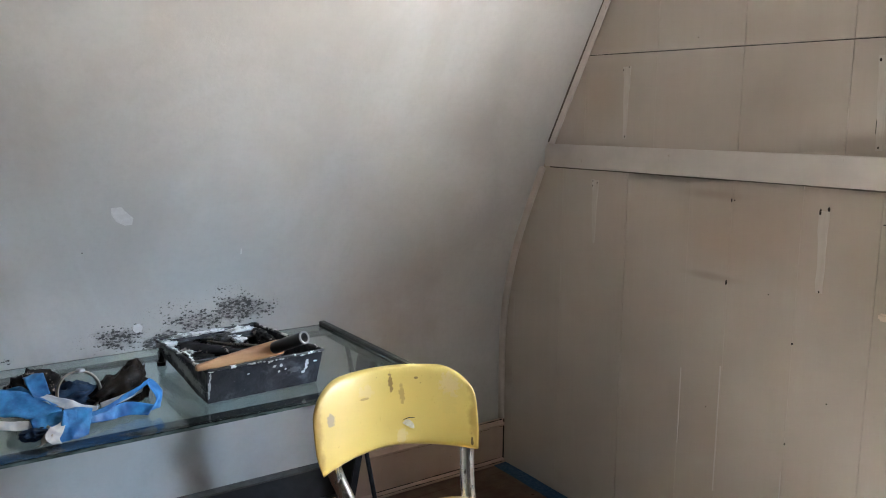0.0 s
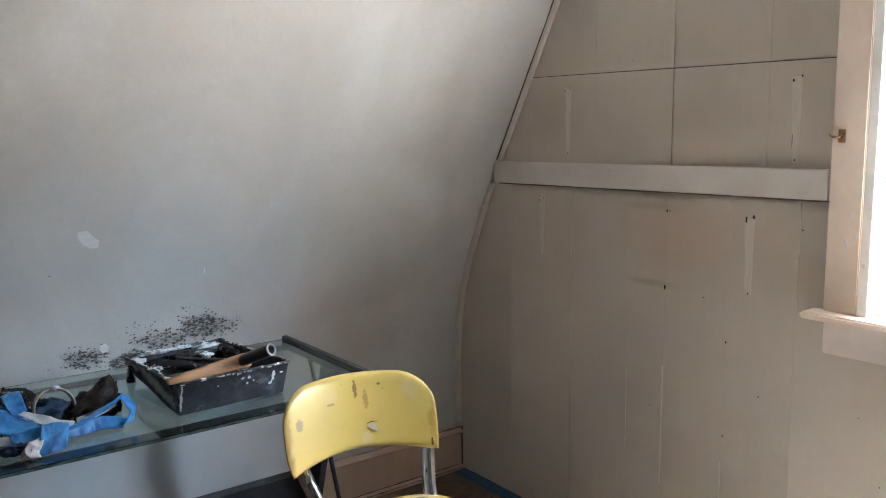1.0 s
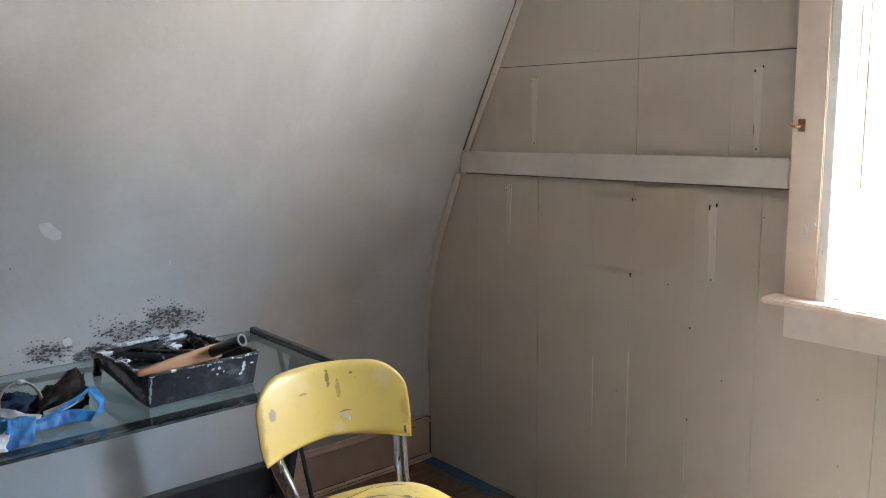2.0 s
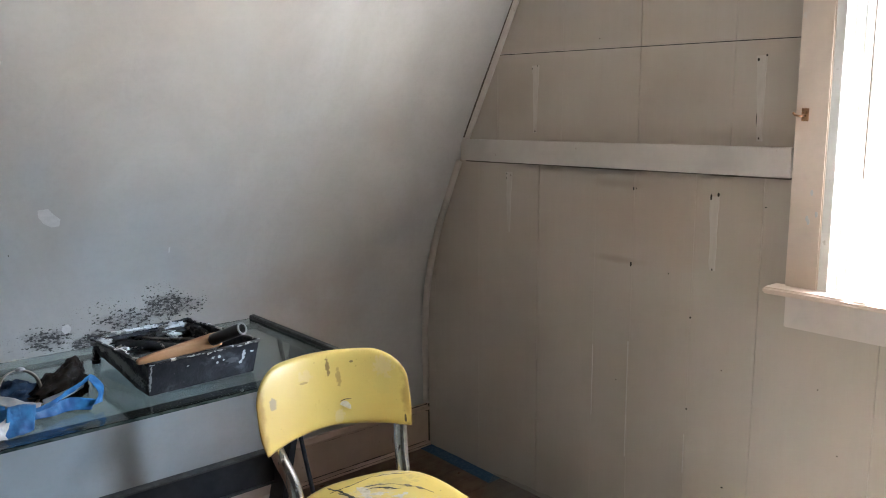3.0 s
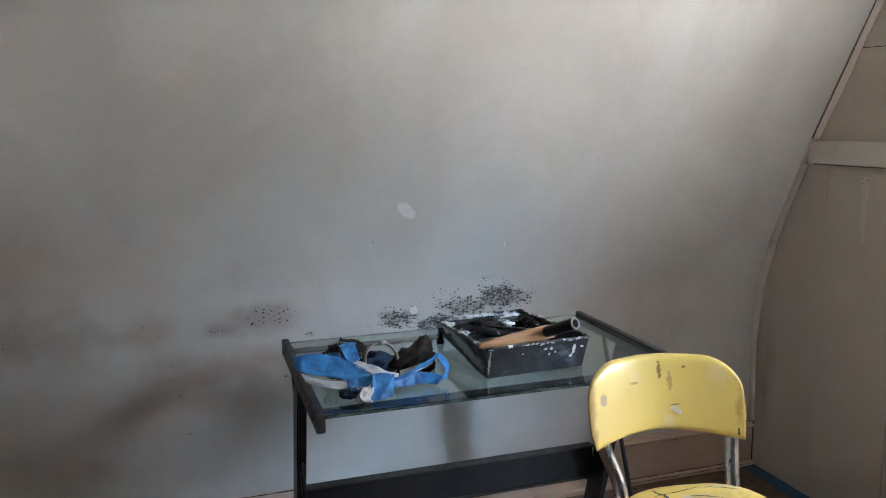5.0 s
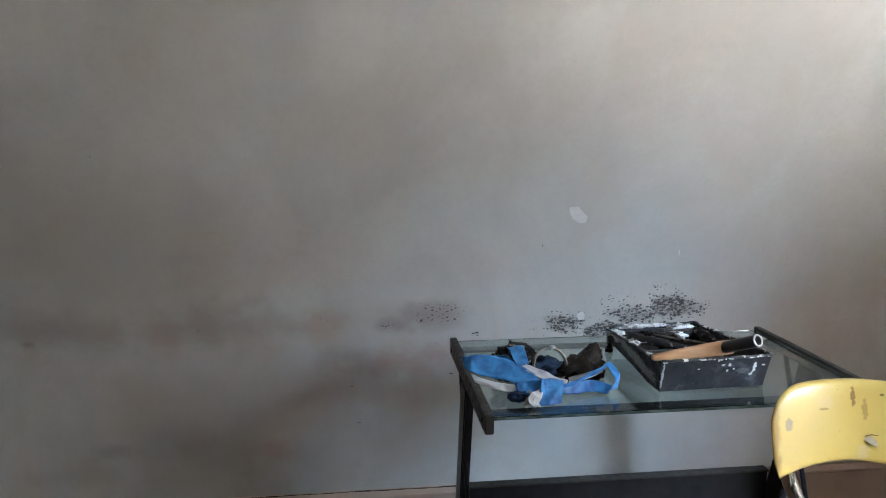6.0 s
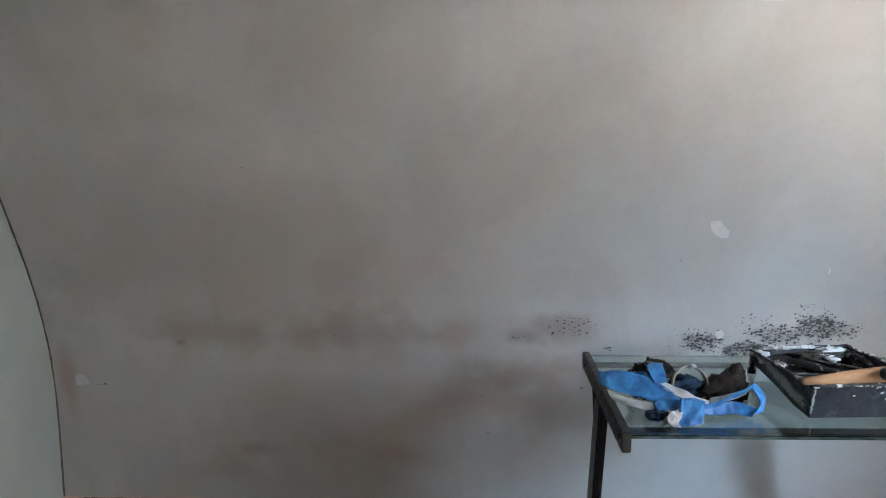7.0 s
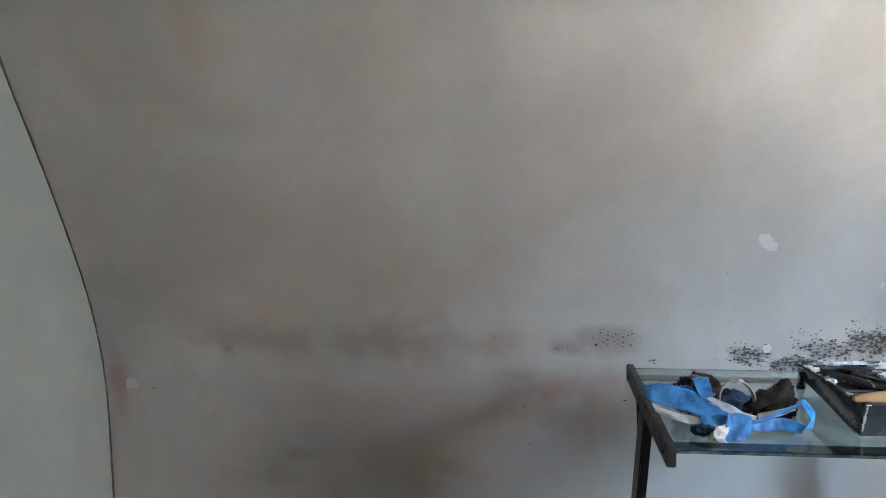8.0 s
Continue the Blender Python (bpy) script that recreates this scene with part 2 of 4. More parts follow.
def board_paint():
    n = Nodes("beige_board_paint", 0.5)
    info = n.put("ShaderNodeObjectInfo")
    grain = n.noise(9, 5, 0.6, (1, 5.0, 0.35))
    broad = n.noise(2.4, 4, 0.55)
    c = n.mix(n.ramp(grain, 0.35, 0.7, 0, 0.25), (0.476, 0.403, 0.332), (0.432, 0.357, 0.287))
    c = n.mix(n.ramp(broad, 0.38, 0.66, 0, 0.55), c, (0.423, 0.355, 0.284))
    c = n.mix(n.math("MULTIPLY", info.outputs["Random"], 0.07), c, (0.50, 0.45, 0.40))
    for centre, radii, amount in (((-0.95, 1.150), (0.16, 0.022), 0.5), ((-0.96, 0.915), (0.13, 0.018), 0.55), ((-1.05, 1.05), (0.30, 0.18), 0.25), ((-0.55, 1.43), (0.22, 0.14), 0.22), ((-1.15, 1.42), (0.2, 0.13), 0.22)):
        c = n.mix(n.math("MULTIPLY", n.spot("YZ", centre, radii, 0.9, 0.7, 9.0), amount), c, (0.30, 0.215, 0.15))
    for centre, radii, amount, tint in (((-1.05, 1.06), (0.34, 0.20), 0.45, (0.50, 0.365, 0.275)), ((-0.62, 1.00), (0.20, 0.22), 0.30, (0.50, 0.375, 0.29)), ((-0.80, 1.56), (0.70, 0.035), 0.35, (0.55, 0.48, 0.42)), ((-0.90, 1.76), (0.80, 0.15), 0.30, (0.50, 0.45, 0.39)),
                                        ((-0.60, 1.40), (0.06, 0.15), 0.35, (0.54, 0.47, 0.40)), ((-1.40, 1.40), (0.06, 0.15), 0.35, (0.54, 0.47, 0.40)), ((-1.45, 0.60), (0.35, 0.40), 0.25, (0.50, 0.45, 0.41))):
        c = n.mix(n.math("MULTIPLY", n.spot("YZ", centre, radii, 0.9, 1.2, 6.0), amount), c, tint)
    c = n.mix(n.ramp(n.noise(75, 5, 0.7), 0.60, 0.78, 0, 0.25), c, (0.30, 0.25, 0.21))
    n.colour(c)
    n.rough(n.ramp(n.noise(14, 4), 0.3, 0.7, 0.36, 0.56))
    n.bump(n.math("ADD", n.noise(26, 5, 0.6, (1, 3, 0.18)), n.math("MULTIPLY", n.noise(3, 3), 2.5)), 0.12, 0.002)
    return n.m


def trim_paint(name, base, worn):
    n = Nodes(name, 0.45)
    c = n.mix(n.ramp(n.noise(5, 5, 0.6), 0.35, 0.7), base, tuple(v * 0.86 for v in base))
    c = n.mix(n.ramp(n.noise(28, 6, 0.7, (1, 1, 0.6)), 0.64, 0.72, 0, 0.8), c, worn)
    n.colour(c)
    n.rough(n.ramp(n.noise(17, 4), 0.3, 0.7, 0.3, 0.55))
    n.bump(n.noise(40, 5, 0.65), 0.2, 0.0015)
    return n.m


def yellow_vinyl(name, marking):
    n = Nodes(name, 0.42)
    c = n.mix(n.ramp(n.noise(4, 3), 0.3, 0.75), (0.60, 0.450, 0.130), (0.54, 0.400, 0.110))
    c = n.mix(n.ramp(n.noise(70, 5, 0.7), 0.62, 0.75, 0, 0.4), c, (0.40, 0.28, 0.06))
    if marking == "back":
        for centre, radii, amount, tint, ragged in (
                ((-0.135, 0.792), (0.010, 0.014), 0.9, (0.30, 0.25, 0.15), 0.7), ((0.006, 0.835), (0.005, 0.022), 0.85, (0.17, 0.10, 0.03), 1.5), ((0.028, 0.812), (0.006, 0.024), 0.6, (0.25, 0.16, 0.05), 1.3),
                ((-0.05, 0.825), (0.018, 0.013), 0.28, (0.58, 0.45, 0.28), 1.2), ((0.125, 0.825), (0.020, 0.024), 0.38, (0.60, 0.47, 0.32), 1.3), ((0.118, 0.79), (0.018, 0.03), 0.35, (0.50, 0.40, 0.12), 1.0),
                ((0.020, 0.730), (0.014, 0.018), 0.6, (0.58, 0.47, 0.28), 0.9), ((0.156, 0.712), (0.003, 0.010), 0.95, (0.03, 0.02, 0.01), 0.7), ((0.06, 0.84), (0.005, 0.003), 0.8, (0.1, 0.06, 0.02), 0.5),
                ((-0.055, 0.812), (0.012, 0.003), 0.7, (0.25, 0.17, 0.05), 0.5), ((0.0, 0.70), (0.05, 0.008), 0.35, (0.4, 0.3, 0.12), 0.8)):
            c = n.mix(n.math("MULTIPLY", n.spot("XZ", centre, radii, 0.35, ragged * 1.9, 120.0), amount), c, tint)
    else:
        for centre, radii, amount, tint, ragged in (
                ((0.02, -0.12), (0.07, 0.040), 0.35, (0.50, 0.45, 0.36), 1.8), ((0.08, -0.10), (0.08, 0.030), 0.30, (0.30, 0.23, 0.10), 2.0), ((0.12, -0.05), (0.05, 0.012), 0.5, (0.45, 0.40, 0.30), 1.2), ((0.04, -0.21), (0.10, 0.04), 0.35, (0.5, 0.43, 0.30), 1.2)):
            c = n.mix(n.math("MULTIPLY", n.spot("XY", centre, radii, 0.35, ragged * 1.6, 60.0), amount), c, tint)
    c = n.mix(n.ramp(n.noise(6, 5, 0.65), 0.50, 0.75, 0, 0.15), c, (0.43, 0.34, 0.15))
    if marking == "back":
        rim = n.ramp(n.math("ADD", n.math("ABSOLUTE", n.axes()[0]), n.math("MULTIPLY", n.math("SUBTRACT", n.noise(30, 4), 0.5), 0.03)), 0.152, 0.166, 0, 0.70)
        c = n.mix(rim, c, (0.26, 0.15, 0.03))
        c = n.mix(n.ramp(n.noise(150, 4, 0.7), 0.68, 0.72, 0, 0.7), c, (0.20, 0.13, 0.04))
    else:
        c = n.mix(n.ramp(n.noise(90, 5, 0.7), 0.64, 0.70, 0, 0.6), c, (0.16, 0.11, 0.04))
    n.p.inputs["Specular IOR Level"].default_value = 0.5 if marking == "back" else 0.25
    n.colour(c)
    n.rough(n.ramp(n.noise(22, 4), 0.3, 0.7, 0.30, 0.36))
    n.bump(n.noise(160, 3), 0.12, 0.0006)
    return n.m


def spattered(name, base, paint, amount, rough=0.45, scale=34.0, drips=(), film=0.09, shine=0.5):
    """Dark plastic caked with dried paint."""
    n = Nodes(name, rough)
    c = n.mix(n.ramp(n.noise(24, 5, 0.65), 0.35, 0.7), base, tuple(v * 1.6 + 0.004 for v in base))
    c = n.mix(n.ramp(n.noise(110, 4, 0.7), 0.67, 0.73, 0, 0.4), c, (0.26, 0.26, 0.27))
    c = n.mix(n.ramp(n.noise(14, 6, 0.7, (1, 1, 1), 0.6), 0.50, 0.72, 0, film), c, (0.16, 0.16, 0.19))
    c = n.mix(n.ramp(n.noise(scale, 4, 0.6, (1, 1, 0.7), 0.4), 1 - amount, 1 - amount + 0.025), c, paint)
    for centre, radii, strength in drips:
        c = n.mix(n.math("MULTIPLY", n.spot("XZ", centre, radii, 0.25, 2.4, 150.0), strength), c, paint)
    n.p.inputs["Specular IOR Level"].default_value = shine
    n.colour(c)
    n.rough(n.ramp(n.noise(33, 4), 0.3, 0.7, rough - 0.15, rough + 0.2))
    n.bump(n.noise(60, 5, 0.65), 0.5, 0.003)
    return n.m


def glass(name, tint, rough=0.02):
    n = Nodes(name, rough)
    n.p.inputs["Base Color"].default_value = (*tint, 1)
    n.p.inputs["Transmission Weight"].default_value = 1.0
    n.p.inputs["IOR"].default_value = 1.5
    n.rough(n.ramp(n.noise(12, 4), 0.4, 0.75, rough, rough + 0.06))
    return n.m


PLASTER = plaster()
BOARD = board_paint()
RAIL = trim_paint("rail_paint", (0.58, 0.515, 0.46), (0.36, 0.28, 0.22))
TRIM = trim_paint("trim_paint", (0.53, 0.46, 0.40), (0.30, 0.21, 0.15))
BASE = trim_paint("baseboard_paint", (0.56, 0.40, 0.315), (0.22, 0.14, 0.10))
CASING = trim_paint("window_trim_paint", (0.72, 0.585, 0.48), (0.70, 0.64, 0.57))
APRON = trim_paint("apron_paint", (0.68, 0.59, 0.53), (0.45, 0.36, 0.30))
SASH = trim_paint("sash_paint", (0.80, 0.78, 0.74), (0.5, 0.46, 0.4))
LEFT = simple("pale_green_grey_wall_paint", (0.38, 0.415, 0.395), (0.355, 0.39, 0.372), 0.55, 0, 2.5, (1, 1, 0.5), 0.15, 0.003)
PLAIN = simple("plain_wall_paint", (0.15, 0.14, 0.128), (0.13, 0.12, 0.11), 0.6, 0, 2.0, (1, 1, 1), 0.1, 0.003)
CEILING = simple("ceiling_paint", (0.50, 0.49, 0.47), (0.46, 0.45, 0.43), 0.65, 0, 2.0, (1, 1, 1), 0.1, 0.003)
FLOOR = simple("dark_brown_floor_paint", (0.135, 0.072, 0.045), (0.10, 0.052, 0.033), 0.42, 0, 6.0, (0.35, 4, 1), 0.25, 0.001)
CHIP = simple("bare_plaster", (0.60, 0.585, 0.57), (0.53, 0.515, 0.50), 0.8, 0, 50, (1, 1, 1), 0.4, 0.002)
FILLER = simple("white_filler", (0.56, 0.50, 0.44), (0.50, 0.435, 0.37), 0.65, 0, 30, (1, 2, 0.3), 0.3, 0.001)
HOLE = simple("dark_hole", (0.02, 0.016, 0.013), (0.03, 0.022, 0.018), 0.9)
CRACK_SHADE = simple("crack_and_shade", (0.085, 0.07, 0.058), (0.14, 0.115, 0.09), 0.9)
BLACK_METAL = simple("black_painted_metal", (0.011, 0.010, 0.011), (0.016, 0.015, 0.016), 0.34, 0.0, 30, (1, 1, 1), 0.05, 0.0004, 0.04)
BLACK_METAL.node_tree.nodes["Principled BSDF"].inputs["Specular IOR Level"].default_value = 0.14
DESK_BAR = simple("dark_stained_bar", (0.024, 0.022, 0.019), (0.038, 0.034, 0.029), 0.42, 0.0, 25, (1, 0.3, 1), 0.2, 0.0008, 0.1)
DESK_BAR.node_tree.nodes["Principled BSDF"].inputs["Specular IOR Level"].default_value = 0.3
GLASS = glass("greenish_desk_glass", (0.66, 0.775, 0.74), 0.05)
GLASS_EDGE = simple("green_glass_edge", (0.020, 0.032, 0.030), (0.10, 0.135, 0.128), 0.18, 0, 30, (1, 1, 3), 0.2, 0.0008, 0.08)
PANE = glass("window_glass", (0.98, 0.99, 0.99), 0.0)


def chrome():
    n = Nodes("worn_chrome", 0.12, 1.0)
    c = n.mix(n.ramp(n.noise(45, 5, 0.6, (1, 1, 0.3)), 0.35, 0.68), (0.95, 0.94, 0.93), (0.84, 0.83, 0.82))
    # dirt specks on the tube
    marking = n.ramp(n.noise(75, 5, 0.7, (1, 1, 0.6), 0.5), 0.62, 0.66)
    # long dark streaks paint reflections of the dark room into the chrome
    marking = n.math("MAXIMUM", marking, n.ramp(n.noise(70, 4, 0.6, (1.4, 1.4, 0.05), 0.2), 0.60, 0.64, 0, 0.9))
    c = n.mix(marking, c, (0.05, 0.045, 0.04))
    n.colour(c)
    n.set(n.p.inputs["Metallic"], n.ramp(marking, 0.2, 0.8, 1.0, 0.0))
    n.rough(n.ramp(n.noise(60, 4), 0.3, 0.7, 0.12, 0.24))
    n.bump(n.noise(120, 3), 0.04, 0.0005)
    return n.m


CHROME = chrome()
DRIED_BLACK = simple("black_dried_paint", (0.014, 0.012, 0.010), (0.030, 0.025, 0.018), 0.6, 0, 90)
DRIED_GREY = simple("grey_dried_paint", (0.16, 0.13, 0.085), (0.07, 0.055, 0.035), 0.6, 0, 90)
DRIED_PALE = simple("pale_dried_paint", (0.52, 0.47, 0.43), (0.40, 0.36, 0.31), 0.6, 0, 70)
FOAM = simple("torn_vinyl_backing", (0.50, 0.45, 0.38), (0.40, 0.35, 0.27), 0.7, 0, 80)
YELLOW_BACK = yellow_vinyl("yellow_backrest_vinyl", "back")
YELLOW_SEAT = yellow_vinyl("yellow_seat_vinyl", "seat")
TRAY_OUT = spattered("paint_spattered_tray", (0.011, 0.011, 0.015), (0.60, 0.60, 0.60), 0.255, 0.46, 42.0,
                     (((0.098, 0.055), (0.0055, 0.017), 0.95), ((0.092, 0.036), (0.006, 0.004), 0.9), ((0.018, 0.063), (0.005, 0.003), 0.7), ((0.034, 0.063), (0.0035, 0.004), 0.9), ((0.046, 0.052), (0.003, 0.002), 0.8),
                      ((0.030, 0.049), (0.004, 0.003), 0.7), ((-0.130, 0.045), (0.003, 0.03), 0.5), ((0.070, 0.045), (0.020, 0.008), 0.10)), 0.42, 0.28)
TRAY_IN = spattered("caked_paint", (0.012, 0.012, 0.012), (0.66, 0.66, 0.66), 0.40, 0.35, 17.0)
TRAY_RIM = spattered("caked_rim", (0.016, 0.016, 0.017), (0.60, 0.59, 0.58), 0.44, 0.45, 27.0)
TRAY_RIB = spattered("smeared_tray_rib", (0.030, 0.028, 0.027), (0.40, 0.38, 0.36), 0.36, 0.4, 60.0)
WOOD = simple("raw_wood", (0.48, 0.27, 0.14), (0.40, 0.215, 0.105), 0.6, 0, 14, (0.6, 5, 5), 0.25, 0.0008)
GRIP = simple("black_plastic_grip", (0.013, 0.013, 0.014), (0.017, 0.017, 0.017), 0.36, 0, 18, (1, 1, 1), 0.05, 0.0005, 0.06)
GRIP_END = simple("grey_grip_end", (0.33, 0.33, 0.32), (0.24, 0.24, 0.24), 0.5)
WIRE = simple("steel_wire", (0.30, 0.27, 0.23), (0.20, 0.17, 0.14), 0.35, 1.0)
TAPE_BLUE = simple("blue_masking_tape", (0.008, 0.095, 0.30), (0.030, 0.235, 0.56), 0.46, 0, 26, (1, 1, 1), 0.5, 0.0018, 0.06)
TAPE_WHITE = simple("tape_backing", (0.50, 0.50, 0.51), (0.36, 0.40, 0.47), 0.6, 0, 40, (1, 1, 1), 0.4, 0.0012)
FLOOR_TAPE = simple("dusty_blue_floor_tape", (0.017, 0.070, 0.145), (0.026, 0.085, 0.16), 0.6, 0, 40)
RAG_BLACK = spattered("paint_soaked_rag", (0.010, 0.009, 0.009), (0.22, 0.19, 0.17), 0.41, 0.6, 46.0)
RAG_BROWN = simple("brown_black_rag", (0.024, 0.017, 0.013), (0.010, 0.008, 0.007), 0.5, 0, 40, (1, 1, 1), 0.5, 0.003)
RAG_NAVY = simple("navy_cloth", (0.020, 0.045, 0.095), (0.014, 0.03, 0.06), 0.7, 0, 60, (1, 1, 1), 0.5, 0.002)
for rag in (RAG_BLACK, RAG_BROWN, RAG_NAVY):
    rag.node_tree.nodes["Principled BSDF"].inputs["Specular IOR Level"].default_value = 0.18
CARD = simple("cardboard_core", (0.36, 0.32, 0.27), (0.27, 0.235, 0.195), 0.75, 0, 40)
BRASS = simple("tarnished_brass", (0.42, 0.25, 0.14), (0.28, 0.15, 0.09), 0.35, 1.0, 60)


def milky_plastic():
    """Thin sheet, single and clear at its far edge; milky in its unseen middle to bounce sunlight."""
    n = Nodes("milky_plastic_sheet", 0.25)
    n.colour(n.mix(n.ramp(n.noise(5, 5), 0.35, 0.7), (0.78, 0.77, 0.755), (0.74, 0.73, 0.715)))
    n.set(n.p.inputs["Alpha"], n.ramp(n.math("ADD", n.axes()[1], n.math("MULTIPLY", n.noise(6, 3), 0.1)), -0.95, -0.62, 0.92, 0.17))
    n.rough(n.ramp(n.noise(12, 4), 0.3, 0.7, 0.16, 0.34))
    n.bump(n.noise(14, 4, 0.6), 0.25, 0.004)
    return n.m


PLASTIC = milky_plastic()

# ---------------------------------------------------------------- the room
X_LEFT, Y_REAR, Z_TOP = -3.52, -4.30, 2.32
HEIGHTS = (-0.02, 0.17, 0.45, 0.571, 0.68, 0.764, 0.85, 0.931, 1.01, 1.092, 1.18, 1.274, 1.412, 1.568, 1.839, 2.40)
DEPTHS = (0.0, 0.0, 0.004, 0.0, -0.015, -0.034, -0.06, -0.089, -0.123, -0.162, -0.205, -0.25, -0.326, -0.410, -0.556, -0.857)


def cove(z):
    """The y of the coved wall's face at a height."""
    return float(np.interp(z, HEIGHTS, DEPTHS))


def cove_soft(z):
    return sum(cove(z + d) for d in (-0.06, -0.03, 0.0, 0.03, 0.06)) / 5


def coved_wall(name, label, x0, x1):
    bm = bmesh.new()
    xs = np.linspace(x0, x1, 121)
    zs = np.linspace(-0.02, Z_TOP + 0.02, 95)
    sheets = []
    for back in (0.0, 0.06):
        rows = []
        for z in zs:
            row = []
            for x in xs:
                y = cove_soft(z) + back
                if not back:
                    y += 0.006 * noise.noise(Vector((x * 1.7, z * 1.9, 0.3))) + 0.0016 * noise.noise(Vector((x * 7, z * 7, 1.3)))
                row.append(bm.verts.new((x, y, z)))
            rows.append(row)
        sheets.append(rows)
    for rows in sheets:
        for i in range(len(zs) - 1):
            for j in range(len(xs) - 1):
                bm.faces.new((rows[i][j], rows[i][j + 1], rows[i + 1][j + 1], rows[i + 1][j]))
    a, b = sheets
    for i in range(len(zs) - 1):
        for j in (0, len(xs) - 1):
            bm.faces.new((a[i][j], a[i + 1][j], b[i + 1][j], b[i][j]))
    for j in range(len(xs) - 1):
        for i in (0, len(zs) - 1):
            bm.faces.new((a[i][j], b[i][j], b[i][j + 1], a[i][j + 1]))
    ob = part(name, bm, PLASTER, None, label, True)
    return tagged(ob, label, "wall", "", "structure")


wall_coved = coved_wall("wall_coved", "stained grey plaster wall that curves inward, with black mould", X_LEFT - 0.06, 0.0)


def rear_wall():
    """Plain unseen wall behind the walk, made dark to hold back bounced light."""
    bm = bmesh.new()
    y0, y1 = -4.36, -4.30
    box(X_LEFT - 0.06, 0.14, y0, y1, 0, Z_TOP, bm=bm)
    return tagged(part("wall_rear", bm, PLAIN, None), "plain dark painted wall, unseen", "wall", "", "structure")


rear_wall()
tagged(part("wall_left", box(X_LEFT - 0.10, X_LEFT, -4.30, -0.0, 0.0, Z_TOP), LEFT, None), "pale grey-green painted end wall", "wall", "", "structure")
tagged(part("ceiling", box(X_LEFT - 0.10, 0.14, -4.36, 0.10, Z_TOP, Z_TOP + 0.06), CEILING, None), "plain off-white painted ceiling", "ceiling", "", "structure")
floor = tagged(part("floor", box(X_LEFT - 0.10, 0.14, -4.36, 0.10, -0.08, -0.012), FLOOR, None), "dark brown painted wooden floor boards", "floor", "", "structure")

# dirty, torn seam where the plaster meets the end wall
wall_left = bpy.data.objects["wall_left"]


def seam():
    bm = bmesh.new()
    rows = []
    for k in range(140):
        z = 0.17 + k * 0.0125
        y = cove_soft(z) - 0.002
        w = 0.0022 + 0.0034 * max(0.0, noise.noise(Vector((z * 9, 2.0, 0)))) + 0.0016 * noise.noise(Vector((z * 40, 0, 0)))
        if z > 0.64:
            w += 0.0008
        else:
            w *= 0.45
        j = 0.0022 * noise.noise(Vector((z * 25, 7, 0)))
        rows.append([bm.verts.new(q) for q in ((X_LEFT + 0.0006, y - 0.004 + j, z), (X_LEFT + 0.0014 + w, y - 0.0045 + j, z), (X_LEFT + 0.0014 + w, y + 0.012, z), (X_LEFT + 0.0006, y + 0.012, z))])
    for a, b in zip(rows, rows[1:]):
        for i in range(4):
            bm.faces.new((a[i], a[(i + 1) % 4], b[(i + 1) % 4], b[i]))
    part("seam", bm, CRACK_SHADE, wall_left, "ragged dark seam")


seam()


# bare patches and small marks on the coved wall
def wall_patch(name, outline, material, proud=0.0016, label=""):
    bm = bmesh.new()
    loops = []
    for lift in (-0.002, proud):
        loops.append([bm.verts.new((x, cove_soft(z) + 0.006 * noise.noise(Vector((x * 1.7, z * 1.9, 0.3))) + 0.0016 * noise.noise(Vector((x * 7, z * 7, 1.3))) - lift, z)) for x, z in outline])
    a, b = loops
    bm.faces.new(b)
    bm.faces.new(a[::-1])
    for i in range(len(a)):
        j = (i + 1) % len(a)
        bm.faces.new((a[i], a[j], b[j], b[i]))
    part(name, bm, material, wall_coved, label)


wall_patch("bare_patch", ((-1.462, 1.117), (-1.436, 1.119), (-1.424, 1.105), (-1.404, 1.087), (-1.406, 1.068), (-1.425, 1.066), (-1.446, 1.078), (-1.460, 1.098)), CHIP, label="bare white plaster patch")
wall_patch("bare_patch", ((-1.392, 0.760), (-1.376, 0.763), (-1.366, 0.750), (-1.370, 0.736), (-1.385, 0.734), (-1.394, 0.745)), CHIP, label="bare white plaster patch")
wall_patch("bare_patch", ((-3.448, 0.566), (-3.446, 0.600), (-3.432, 0.607), (-3.412, 0.596), (-3.404, 0.572)), CHIP, label="bare white plaster patch")
for x, z, w, h in ((-3.352, 0.573, 0.006, 0.004), (-2.583, 0.742, 0.004, 0.004), (-2.545, 0.79, 0.003, 0.003), (-2.79, 1.285, 0.003, 0.003), (-1.53, 0.995, 0.003, 0.005), (-2.21, 0.77, 0.003, 0.004),
                   (-2.90, 0.69, 0.003, 0.003), (-1.79, 0.66, 0.005, 0.004), (-1.80, 0.563, 0.012, 0.004), (-2.12, 0.535, 0.008, 0.003), (-2.10, 0.41, 0.014, 0.002), (-1.68, 0.43, 0.003, 0.003)):
    wall_patch("nail_mark", ((x - w * 0.6, z), (x, z + h * 0.6), (x + w * 0.6, z + h * 0.2), (x + w * 0.3, z - h * 0.6)), CRACK_SHADE, 0.0008)
wall_patch("bare_patch", ((-1.0900, 0.968), (-1.0865, 0.969), (-1.0860, 0.952), (-1.0890, 0.951)), CHIP, 0.0012, "small bare plaster chip")
wall_patch("scratch", ((-3.385, 0.5700), (-3.352, 0.5715), (-3.340, 0.5690), (-3.360, 0.5695)), CRACK_SHADE, 0.0008)

# ---------------------------------------------------------------- gable wall with its boards
gable = tagged(new("wall_gable"), "beige painted board wall with nail holes and filled strips", "wall", "", "structure")
WIN_Y0, WIN_Y1, WIN_Z0, WIN_Z1 = -2.24, -1.59, 0.925, 2.03


